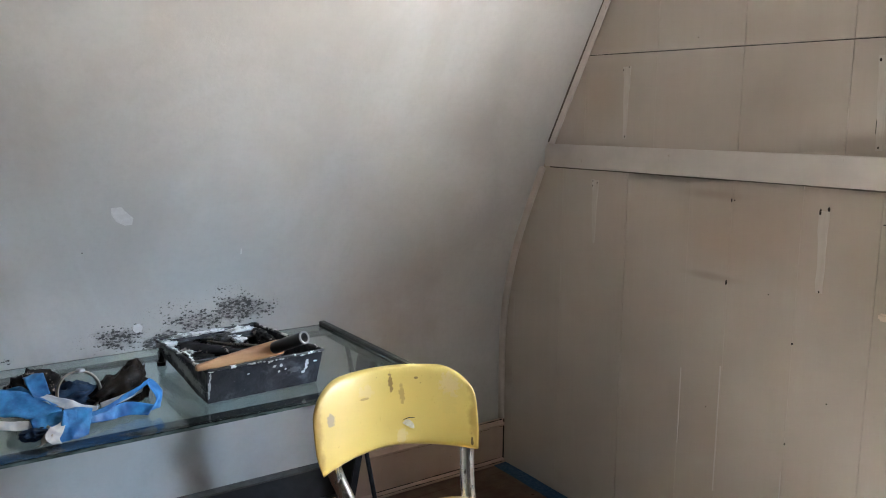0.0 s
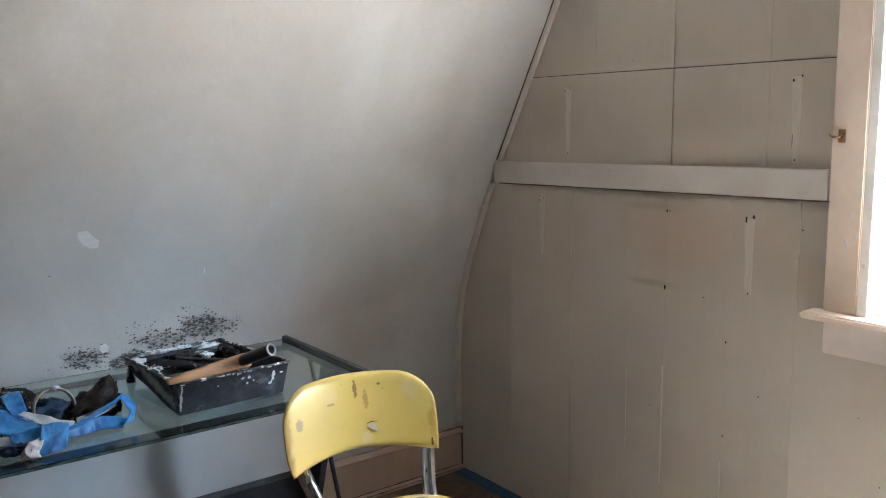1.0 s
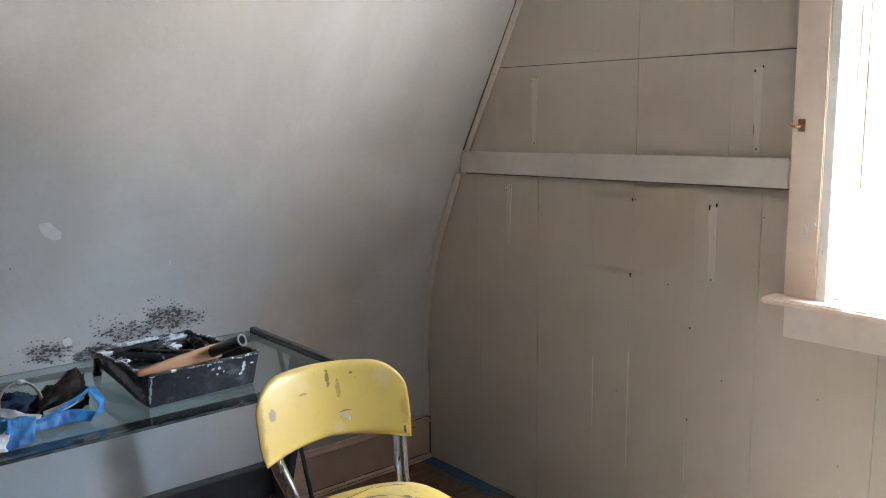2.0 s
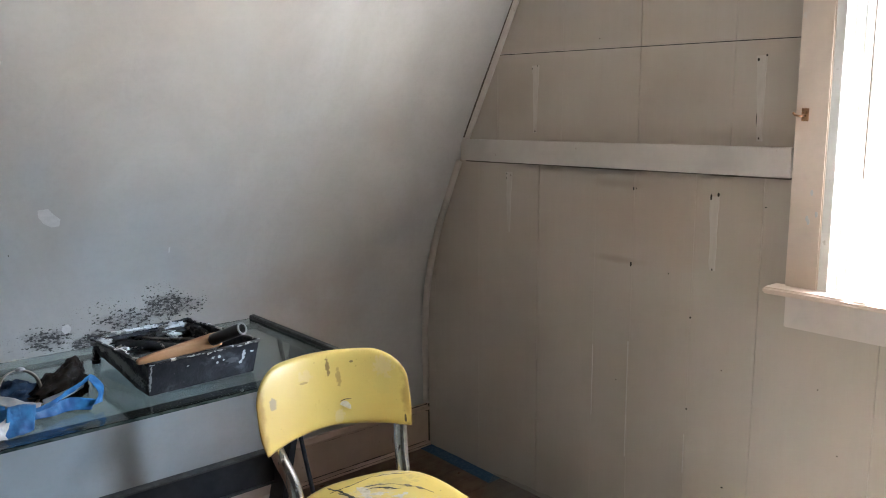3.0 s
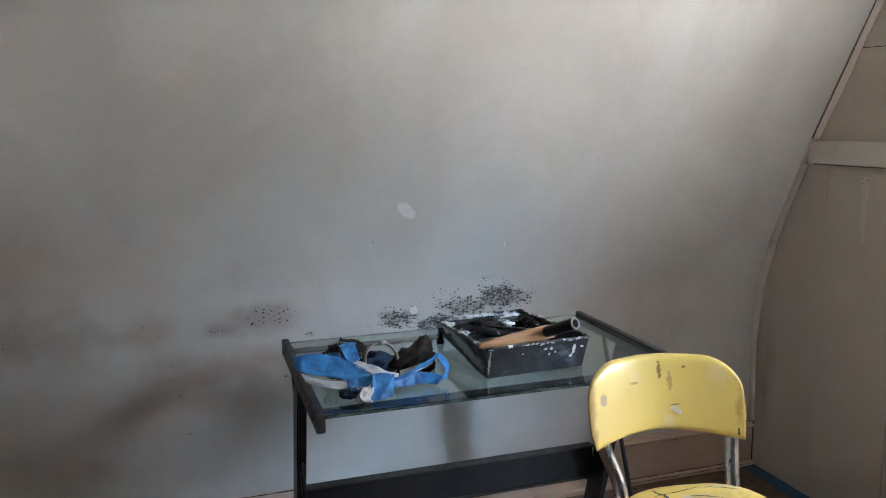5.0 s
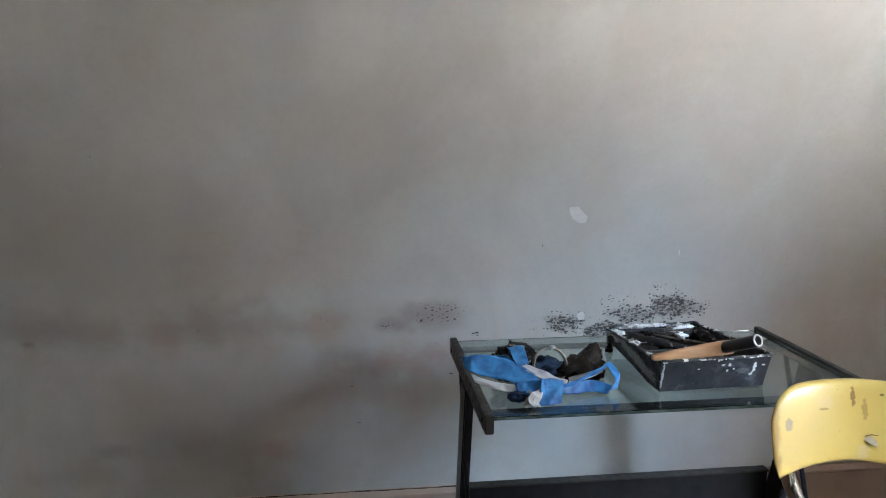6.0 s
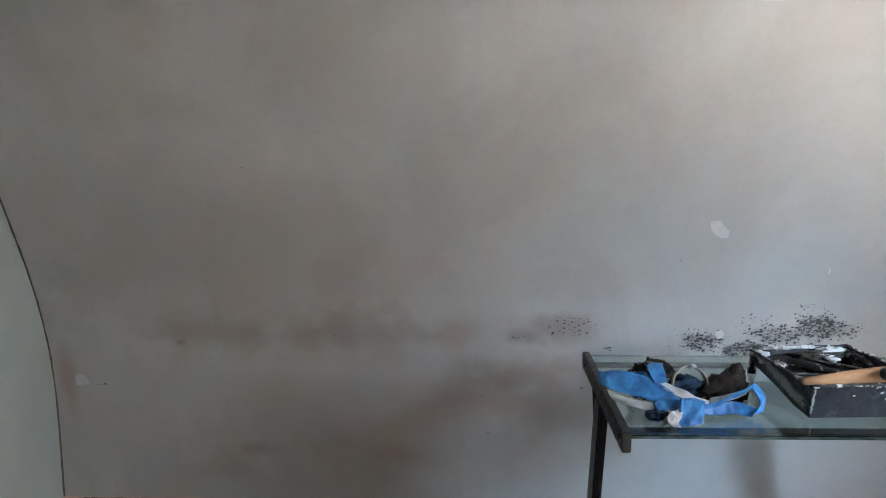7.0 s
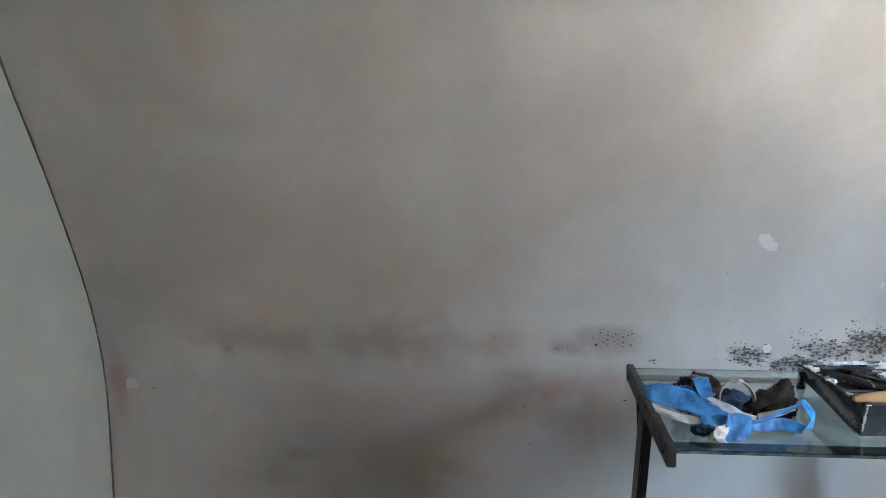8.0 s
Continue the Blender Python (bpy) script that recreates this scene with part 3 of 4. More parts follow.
def gable_core():
    bm = bmesh.new()
    x0, x1 = 0.012, 0.15
    box(x0, x1, Y_REAR - 0.06, WIN_Y0, 0, Z_TOP, bm=bm)
    box(x0, x1, WIN_Y1, 0.06, 0, Z_TOP, bm=bm)
    box(x0, x1, WIN_Y0, WIN_Y1, 0, WIN_Z0 - 0.03, bm=bm)
    box(x0, x1, WIN_Y0, WIN_Y1, WIN_Z1, Z_TOP, bm=bm)
    part("core", bm, HOLE, gable, "dark backing behind the boards")


gable_core()


def slant(y):
    """Height of the cross joint in the upper boards."""
    return 1.576 + 0.0195 * (y + 0.0)


def board(y0, y1, low, high, gap=0.0016, proud=0.0, gap_far=None):
    """One board from y0 to y1; low and high are heights, or functions of y. Its outer end follows the cove."""
    lo = low if callable(low) else (lambda y: low)
    hi = high if callable(high) else (lambda y: high)
    a, b = y0 + gap, y1 - (gap if gap_far is None else gap_far)
    limit = lambda z: min(b, cove_soft(z) + 0.025)
    zs = [lo(a)] + [z for z in np.arange(0.05, Z_TOP, 0.05) if max(lo(a), lo(b)) + 0.01 < z < min(hi(a), hi(b)) - 0.01] + [hi(a)]
    zs = [z for z in zs if limit(z) - a > 0.006]
    if len(zs) < 2:
        return
    right = [(a, z) for z in zs]
    left = []
    for i, z in enumerate(zs):
        zz = lo(limit(z)) if i == 0 else hi(limit(z)) if z == hi(a) else z
        left.append((limit(z), zz))
    bm = bmesh.new()
    front = [[bm.verts.new((-proud, y, z)) for y, z in side] for side in (right, left)]
    back = [[bm.verts.new((0.011, y, z)) for y, z in side] for side in (right, left)]
    m = len(zs)
    for i in range(m - 1):
        bm.faces.new((front[0][i], front[1][i], front[1][i + 1], front[0][i + 1]))
        for s in (0, 1):
            bm.faces.new((front[s][i], front[s][i + 1], back[s][i + 1], back[s][i]))
    for i in (0, m - 1):
        bm.faces.new((front[0][i], front[1][i], back[1][i], back[0][i]))
    part("board", bm, BOARD, gable)


rnd = random.Random(4)
UPPER = (0.03, -0.108, -0.415, -0.717, -1.018, -1.3205, -1.62)
for y1, y0 in zip(UPPER, UPPER[1:]):
    stop = max(y0, -1.535)
    g, h = (0.0011 if y == -1.018 else 0.0007 for y in (y0, y1))
    board(stop, y1, 1.225, lambda y: slant(y) - 0.0016, g, rnd.uniform(0, 0.0006), h)
    board(stop, y1, lambda y: slant(y) + 0.0016, Z_TOP, g, rnd.uniform(0, 0.0006), h)
LOWER = (0.03, -0.061, -0.318, -0.619, -0.866, -1.012, -1.222, -1.424, -1.738, -2.04, -2.295, -2.47, -2.75, -3.05, -3.35, -3.65, -3.95, -4.30)
JOINTS = {-0.318: 0.0009, -0.619: 0.0022, -1.012: 0.0006, -1.222: 0.0006, -1.424: 0.0007, -1.738: 0.0007}
for k, (y1, y0) in enumerate(zip(LOWER, LOWER[1:])):
    g, h = JOINTS.get(y0, 0.0004), JOINTS.get(y1, 0.0004)
    if y0 > -1.43:
        board(y0, y1, 0.0, 1.225, g, rnd.uniform(0, 0.0007), h)
    elif y0 > -2.30:
        board(y0, y1, 0.0, 0.86, g, rnd.uniform(0, 0.0007), h)
    else:
        board(y0, y1, 0.0, Z_TOP, g, rnd.uniform(0, 0.0007), h)
board(-1.535, -1.424, 0.86, 1.225, 0.0006)
board(-2.295, -1.53, WIN_Z1 + 0.02, Z_TOP, 0.0006)

# filled strips, nail holes, pale slivers along board edges
for yt, zt, wt, yb, zb, wb in ((-0.597, 1.523, 0.030, -0.598, 1.300, 0.012), (-1.396, 1.508, 0.026, -1.401, 1.288, 0.016), (-0.475, 1.162, 0.030, -0.476, 0.950, 0.008), (-1.281, 1.134, 0.030, -1.283, 0.926, 0.017)):
    outline = []
    for k in range(9):
        f = k / 8
        outline.append((yt + (yb - yt) * f - (wt + (wb - wt) * f) / 2 + rnd.uniform(-0.002, 0.002), zt + (zb - zt) * f))
    for k in range(8, -1, -1):
        f = k / 8
        outline.append((yt + (yb - yt) * f + (wt + (wb - wt) * f) / 2 + rnd.uniform(-0.002, 0.002), zt + (zb - zt) * f))
    part("filled_strip", sheet(outline, -0.0018, 0.0014), FILLER, gable, "pale strip of filler")
for y, z, w, h in ((-0.583, 1.513, 4, 4), (-0.606, 1.521, 3, 4), (-0.598, 1.306, 4, 5), (-1.388, 1.498, 5, 6), (-1.410, 1.508, 4, 5), (-1.400, 1.295, 4, 5), (-0.465, 1.157, 3, 5), (-0.485, 1.152, 3, 4), (-0.465, 1.141, 3, 5),
                   (-1.271, 1.131, 5, 13), (-1.293, 1.140, 6, 9), (-1.284, 0.929, 4, 5), (-1.009, 1.139, 3, 9), (-1.019, 1.139, 2, 4), (-1.008, 0.906, 4, 13), (-1.143, 0.896, 3, 3), (-1.222, 0.778, 4, 5),
                   (-0.965, 0.525, 3, 3), (-1.223, 0.501, 3, 5), (-1.329, 0.645, 3, 3), (-1.432, 1.116, 5, 2), (-1.391, 1.345, 1.5, 26), (-0.865, 1.59, 2, 2), (-1.35, 0.30, 7, 3), (-1.60, 0.66, 3, 2), (-1.66, 0.50, 3, 2)):
    a, b = w * 0.00028, h * 0.00032
    ring = [(y + a * 2 * math.cos(k * math.pi / 4) * rnd.uniform(0.8, 1.15), z + b * 2 * math.sin(k * math.pi / 4) * rnd.uniform(0.8, 1.15)) for k in range(8)]
    part("nail_hole", sheet(ring, -0.0026, 0.002), HOLE, gable)
# slivers in paler paint imitate the highlight on lit board edges
for y, z0, z1, w in ((-0.868, 0.38, 0.62, 0.0010), (-1.007, 0.28, 0.66, 0.0016), (-1.2185, 0.30, 0.42, 0.0010)):
    outline = [(y - w + rnd.uniform(-0.0006, 0.0006), z0 + (z1 - z0) * k / 10) for k in range(11)] + [(y + w + rnd.uniform(-0.0006, 0.0006), z1 - (z1 - z0) * k / 10) for k in range(11)]
    part("lit_edge", sheet(outline, -0.0030, 0.0026), RAIL, gable)

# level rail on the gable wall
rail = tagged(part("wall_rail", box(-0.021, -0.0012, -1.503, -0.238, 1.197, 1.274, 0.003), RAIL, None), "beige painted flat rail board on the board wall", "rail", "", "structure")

# dark strips in the joint under the rail paint its shadow line
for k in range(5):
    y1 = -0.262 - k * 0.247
    part("gap", box(-0.0150, -0.0016, y1 - 0.246, y1, 1.1925 + 0.0010 * (k % 2), 1.1968), CRACK_SHADE, rail, "dark joint and painted shadow line under the rail")


# half-round bead in the corner of gable and cove
def bead(name, z0, z1):
    bm = bmesh.new()
    rows = []
    n = max(2, int((z1 - z0) / 0.025))
    for k in range(n + 1):
        z = z0 + (z1 - z0) * k / n
        y, slope = cove_soft(z), (cove_soft(z + 0.01) - cove_soft(z - 0.01)) / 0.02
        nrm = Vector((0, -1, slope)).normalized()
        wob = 0.0012 * noise.noise(Vector((z * 6, 3, 0)))
        row = []
        for u, v in ((0.0, -0.004), (0.0, 0.0155), (0.006, 0.0175), (0.012, 0.0150), (0.017, 0.0095), (0.019, 0.003), (0.019, -0.004)):
            q = Vector((-0.0015 - u, y, z)) + nrm * (v + wob)
            row.append(bm.verts.new(q))
        rows.append(row)
    for a, b in zip(rows, rows[1:]):
        for i in range(len(a)):
            j = (i + 1) % len(a)
            bm.faces.new((a[i], a[j], b[j], b[i]))
    bm.faces.new(rows[0])
    bm.faces.new(rows[-1])
    return tagged(part(name, bm, TRIM, None, "", True), "narrow painted wooden corner bead along the curved wall", "trim", "", "structure")


def bead_gap(z0, z1, wide):
    bm = bmesh.new()
    rows = []
    n = int((z1 - z0) / 0.012)
    for k in range(n + 1):
        z = z0 + (z1 - z0) * k / n
        w = wide * (0.7 + 0.9 * noise.noise(Vector((z * 14, 11, 0))))
        y = cove_soft(z) - 0.0035
        rows.append([bm.verts.new(q) for q in ((-0.019, y - 0.0025, z), (-0.0206 - max(0.0003, w), y - 0.002, z), (-0.0206 - max(0.0003, w), y + 0.008, z), (-0.019, y + 0.008, z))])
    for a, b in zip(rows, rows[1:]):
        for i in range(4):
            bm.faces.new((a[i], a[(i + 1) % 4], b[(i + 1) % 4], b[i]))
    part("crack", bm, CRACK_SHADE, wall_coved, "dark open joint")


bead_gap(1.28, 2.25, 0.0020)
bead("trim_bead", 0.183, 1.194)
bead("trim_bead", 1.277, Z_TOP)

# ---------------------------------------------------------------- baseboard, floor boards, tape
baseboard = tagged(new("baseboard"), "scuffed pinkish-brown painted wooden baseboard", "baseboard", "", "structure")


def moulding(profile, x0, x1, segments=40):
    bm = bmesh.new()
    rows = []
    for k in range(segments + 1):
        x = x0 + (x1 - x0) * k / segments
        w = 0.0012 * noise.noise(Vector((x * 4, 0, 0)))
        rows.append([bm.verts.new((x, y + w, z)) for y, z in profile])
    for a, b in zip(rows, rows[1:]):
        for i in range(len(a)):
            j = (i + 1) % len(a)
            bm.faces.new((a[i], a[j], b[j], b[i]))
    bm.faces.new(rows[0])
    bm.faces.new(rows[-1])
    return bm


part("plank", moulding(((0.006, -0.01), (-0.014, -0.01), (-0.014, 0.152), (0.006, 0.152)), X_LEFT, -0.002), BASE, baseboard)
part("cap", moulding(((0.006, 0.153), (-0.019, 0.153), (-0.020, 0.161), (-0.016, 0.168), (-0.012, 0.178), (0.0, 0.179), (0.006, 0.178)), X_LEFT, -0.003), BASE, baseboard)
part("shoe_mould", moulding(((-0.0145, -0.01), (-0.030, -0.01), (-0.030, 0.006), (-0.027, 0.014), (-0.0145, 0.018)), X_LEFT, -0.004), BASE, baseboard)


def ragged_gap(x0, x1, y, z, wide, seed):
    """A dark open joint of uneven width along the baseboard."""
    bm = bmesh.new()
    rows = []
    count = max(3, int((x1 - x0) / 0.008))
    for k in range(count + 1):
        x = x0 + (x1 - x0) * k / count
        w = max(0.0003, wide * (0.55 + 1.1 * noise.noise(Vector((x * 23, seed, 0))) + 0.5 * noise.noise(Vector((x * 90, seed, 1)))))
        zz = z + 0.0012 * noise.noise(Vector((x * 12, seed, 2)))
        rows.append([bm.verts.new(q) for q in ((x, y, zz - w), (x, y, zz + w), (x, y + 0.003, zz + w), (x, y + 0.003, zz - w))])
    for p, q in zip(rows, rows[1:]):
        for i in range(4):
            bm.faces.new((p[i], p[(i + 1) % 4], q[(i + 1) % 4], q[i]))
    bm.faces.new(rows[0])
    bm.faces.new(rows[-1])
    part("gap", bm, HOLE, baseboard, "dark ragged joint")


for x0, x1, y, z, wide, seed in ((-0.20, -0.012, -0.0178, 0.1528, 0.0030, 1.3), (-0.62, -0.26, -0.0178, 0.1528, 0.0016, 4.1), (-1.75, -0.70, -0.0178, 0.1528, 0.0010, 7.7), (-0.62, -0.02, -0.0302, 0.0100, 0.0012, 2.9),
                                 (-0.16, -0.012, -0.0145, 0.1785, 0.0022, 5.5), (-3.45, -0.70, -0.0135, 0.1795, 0.0016, 3.7), (-0.60, -0.02, -0.0160, 0.0190, 0.0018, 9.2)):
    ragged_gap(x0, x1, y, z, wide, seed)
part("gap", box(-0.0060, -0.0022, -0.0175, -0.0136, 0.0, 0.179), HOLE, baseboard, "dark corner joint")

for k in range(48):
    y1 = -0.002 - k * 0.09
    part("plank", box(X_LEFT, 0.011, y1 - 0.088, y1, -0.0115, 0.0 - rnd.uniform(0, 0.0006)), FLOOR, floor)

tape = ribbon([(-0.032, -0.012, 0.0022), (-0.030, -0.15, 0.002), (-0.033, -0.30, 0.0024), (-0.034, -0.445, 0.002)], [(0.030, 0, 0.0008)] * 4, 0.0008, 8, 0.0008, 3)
tagged(part("floor_tape", tape, FLOOR_TAPE, None), "dusty blue masking tape stuck to the floor along the wall", "tape")


def plastic_sheet():
    bm = bmesh.new()
    m, k = 110, 80
    rows = []
    for i in range(m + 1):
        row = []
        for j in range(k + 1):
            f, g = i / m, j / k
            reach = min(1.0, g / 0.12)
            y = -0.42 - 0.10 * reach - f * (2.9 - 0.10 * reach) + 0.012 * math.sin(g * 25) * (1 - f)
            x = -0.012 - g * 1.32 + 0.012 * math.sin(f * 17) * (1 - g)
            z = 0.004 + 0.010 * abs(noise.noise(Vector((x * 9, y * 9, 0.5)))) + 0.012 * max(0, 1 - g * 30) + 0.004 * abs(noise.noise(Vector((x * 30, y * 30, 2))))
            row.append(bm.verts.new((x, y, z)))
        rows.append(row)
    for i in range(m):
        for j in range(k):
            bm.faces.new((rows[i][j], rows[i][j + 1], rows[i + 1][j + 1], rows[i + 1][j]))
    ob = part("plastic_sheet", bm, PLASTIC, None, "", True)
    tagged(ob, "thin milky plastic drop sheet spread over the floor", "plastic sheet")


plastic_sheet()

# ---------------------------------------------------------------- window
window = tagged(new("window_1"), "bright double-hung window with beige painted trim", "window", "", "structure")
part("side_casing", box(-0.024, -0.0012, WIN_Y1 + 0.002, -1.506, 0.921, 2.03, 0.0025), CASING, window)
part("side_casing", box(-0.024, -0.0012, WIN_Y0 - 0.085, WIN_Y0 - 0.002, 0.921, 2.03, 0.0025), CASING, window)
part("joint", box(-0.008, -0.0016, -1.5058, -1.5032, 0.923, 2.03), CRACK_SHADE, window, "dark joint beside the casing")
part("head_casing", box(-0.024, -0.0012, WIN_Y0 - 0.085, -1.506, 2.031, 2.115, 0.0025), CASING, window)
part("stool", box(-0.068, 0.058, WIN_Y0 - 0.125, -1.468, 0.902, 0.920, 0.005, 3), CASING, window)
part("apron", box(-0.021, -0.0012, WIN_Y0 - 0.085, -1.508, 0.812, 0.901, 0.003), APRON, window)
part("jamb", box(-0.021, 0.14, WIN_Y1 - 0.022, WIN_Y1 + 0.0015, 0.921, 2.03, 0.001), SASH, window)
part("jamb", box(0.0, 0.14, WIN_Y0, WIN_Y0 + 0.022, 0.921, 2.03, 0.001), SASH, window)
part("jamb", box(0.0, 0.14, WIN_Y0 + 0.0225, WIN_Y1 - 0.0225, 2.009, 2.03, 0.001), SASH, window)
part("outer_sill", box(0.059, 0.19, WIN_Y0, WIN_Y1, 0.880, 0.912, 0.002), SASH, window)
part("stop_bead", box(0.028, 0.042, WIN_Y1 - 0.036, WIN_Y1 - 0.0225, 0.921, 2.008, 0.002), SASH, window)
part("stop_bead", box(0.028, 0.042, WIN_Y0 + 0.0225, WIN_Y0 + 0.036, 0.921, 2.008, 0.002), SASH, window)


def sash(x0, x1, z0, z1):
    ya, yb = WIN_Y0 + 0.024, WIN_Y1 - 0.024
    frame_bm = box(x0, x1, yb - 0.045, yb, z0, z1, 0.002)
    box(x0, x1, ya, ya + 0.045, z0, z1, 0.002, bm=frame_bm)
    box(x0, x1, ya + 0.0455, yb - 0.0455, z0, z0 + 0.05, 0.002, bm=frame_bm)
    box(x0, x1, ya + 0.0455, yb - 0.0455, z1 - 0.04, z1, 0.002, bm=frame_bm)
    ob = part("sash", frame_bm, SASH, window)
    pane = part("pane", box((x0 + x1) / 2 - 0.002, (x0 + x1) / 2 + 0.002, ya + 0.043, yb - 0.043, z0 + 0.048, z1 - 0.038), PANE, ob, "clear glass pane")
    pane.visible_shadow = False


sash(0.048, 0.080, 0.924, 1.50)
sash(0.084, 0.116, 1.465, 2.007)
part("sash_gap", box(0.0455, 0.0478, -1.6512, -1.6490, 1.20, 2.007), CRACK_SHADE, window, "dark gap beside the sash")
part("outer_frame", box(0.118, 0.150, WIN_Y0 + 0.05, WIN_Y1 - 0.075, 1.66, 1.70, 0.002), LEFT, window, "greyish outer frame")
part("outer_frame", box(0.118, 0.150, WIN_Y1 - 0.112, WIN_Y1 - 0.085, 1.20, 1.66, 0.002), LEFT, window, "greyish outer frame")
latch = part("curtain_hook", box(-0.0275, -0.0242, -1.540, -1.522, 1.340, 1.372, 0.001), BRASS, window, "small tarnished metal hook")
part("hook", tube([(-0.0276, -1.529, 1.354), (-0.040, -1.527, 1.353), (-0.047, -1.518, 1.355), (-0.046, -1.510, 1.361)], 0.003, 8, 4), BRASS, latch)
for y, z in ((-1.560, 1.165), (-1.552, 1.10), (-1.575, 1.112), (-1.556, 1.092)):
    part("paint_chip", sheet([(y + 0.004 * math.cos(k), z + 0.008 * math.sin(k)) for k in range(6)], -0.0248, 0.0012), CHIP, window)

# ---------------------------------------------------------------- desk
desk = thing("glass_desk", "black-framed desk with a greenish glass top, standing against the stained wall", "desk")
XL0, XL1, XR0, XR1 = -1.832, -1.812, -0.904, -0.886
YB, YF = -0.245, -0.868


def side(x0, x1):
    rail_ob = part("side_bar", box(x0, x1, YF, YB, 0.707, 0.752, 0.002), DESK_BAR, desk)
    xm = (x0 + x1) / 2
    for y in (-0.83, -0.30):
        for s in (-1, 1):
            part("bolt", tube([(xm + s * 0.0102, y, 0.728), (xm + s * 0.0128, y, 0.728)], 0.006, 10, 1), BLACK_METAL, rail_ob)
    bm = bmesh.new()
    outline = [(-0.578, 0.7065), (-0.498, 0.7065), (-0.272, 0.0), (-0.352, 0.0)]
    a = [bm.verts.new((xm - 0.012, y, z)) for y, z in outline]
    b = [bm.verts.new((xm + 0.012, y, z)) for y, z in outline]
    bm.faces.new(a)
    bm.faces.new(b[::-1])
    for i in range(4):
        j = (i + 1) % 4
        bm.faces.new((a[i], a[j], b[j], b[i]))
    bmesh.ops.bevel(bm, geom=bm.edges[:], offset=0.003, segments=2, affect="EDGES")
    part("leg", bm, BLACK_METAL, desk)
    part("brace", tube([(xm, -0.415, 0.7065), (xm, -0.53, 0.42), (xm, -0.70, 0.0)], 0.0065, 10, 1), BLACK_METAL, desk)


side(XL0, XL1)
side(XR0, XR1)
top_ob = part("glass_top", box(XL1 + 0.001, XR0 - 0.001, -0.857, -0.250, 0.7345, 0.7425, 0.0004), GLASS, desk, "thick greenish glass")
top_ob.visible_shadow = False
part("front_rail", box(XL1 + 0.001, XR0 - 0.001, -0.838, -0.800, 0.727, 0.7335, 0.002), BLACK_METAL, desk)
part("back_rail", box(XL1 + 0.001, XR0 - 0.001, -0.345, -0.305, 0.727, 0.7335, 0.002), BLACK_METAL, desk)
panel = part("cross_panel", box(XL1 - 0.0, XR0 + 0.0, -0.372, -0.352, 0.252, 0.347, 0.002), BLACK_METAL, desk)
for z in (0.3485, 0.2505):
    part("flange", box(XL1, XR0, -0.382, -0.347, z - 0.004 if z < 0.3 else z - 0.001, z + 0.001 if z < 0.3 else z + 0.004, 0.001), DESK_BAR, panel)
part("glass_edge", box(XL1 + 0.002, XR0 - 0.002, -0.8592, -0.8572, 0.7352, 0.7418, 0.0006), GLASS_EDGE, top_ob, "polished greenish edge of the glass")
part("glass_edge", box(XL1 + 0.002, XR0 - 0.002, -0.2498, -0.2478, 0.7352, 0.7418, 0.0006), GLASS_EDGE, top_ob, "polished greenish edge of the glass")
GLASS_TOP = 0.7428

# ---------------------------------------------------------------- yellow chair
chair = thing("yellow_chair", "paint-stained yellow vinyl kitchen chair with chromed tube frame", "chair", pose(-1.10, -1.04, 0, 0, 0, -9))


def backrest():
    bm = bmesh.new()
    nu, nv = 72, 26
    sides = []
    for face in (-1, 1):
        rows = []
        for i in range(nu + 1):
            u = math.sin(math.pi * (i / nu - 0.5))
            row = []
            for j in range(nv + 1):
                v = j / nv
                au = abs(u)
                top = 0.866 - 0.006 * au ** 2 - 0.064 * (1 - (1 - min(1.0, max(0.0, (au - 0.60) / 0.40)) ** 2) ** 0.5)
                bottom = 0.709 - 0.013 * au ** 1.5
                z = bottom + (top - bottom) * v
                half = 0.167 - 0.010 * max(0.0, (0.735 - z) / 0.05) ** 1.5 * (0.3 if u > 0 else 1) + 0.009 * math.sin(math.pi * min(1, max(0, (z - 0.66) / 0.24)))
                x = 0.990 * half * u
                curve = -0.058 * au ** 1.9
                rake = (z - 0.775) * 0.28
                edge = max(0.0, 1 - au ** 7) ** 0.5 * max(0.0, 1 - abs(2 * v - 1) ** 8) ** 0.5
                row.append(bm.verts.new((x, curve + rake + face * 0.0105 * edge, z)))
            rows.append(row)
        sides.append(rows)
    for rows in sides:
        for i in range(nu):
            for j in range(nv):
                bm.faces.new((rows[i][j], rows[i + 1][j], rows[i + 1][j + 1], rows[i][j + 1]))
    bmesh.ops.remove_doubles(bm, verts=bm.verts[:], dist=0.00015)
    return bm


back = part("backrest", backrest(), YELLOW_BACK, chair, "yellow vinyl backrest with dried paint marks", True)
back.location = (-0.0155, 0.0, -0.016)
# torn flap in the vinyl
part("torn_flap", ribbon([(0.026, -0.0168, 0.756), (0.034, -0.0210, 0.754), (0.042, -0.0236, 0.748), (0.047, -0.0233, 0.743)], [(0.003, 0.001, 0.003), (0.003, 0.0012, 0.0055), (0.002, 0.0014, 0.0050), (0.001, 0.001, 0.0025)], 0.0008, 5, 0.0010, 4), FOAM, back, "torn pale flap")
part("tear", ribbon([(0.024, -0.0176, 0.7600), (0.036, -0.0180, 0.7630), (0.050, -0.0200, 0.7620)], [(0.0, 0, 0.0004), (0, 0, 0.0009), (0, 0, 0.0003)], 0.0006, 5, 0.0003, 6), HOLE, back, "dark tear")


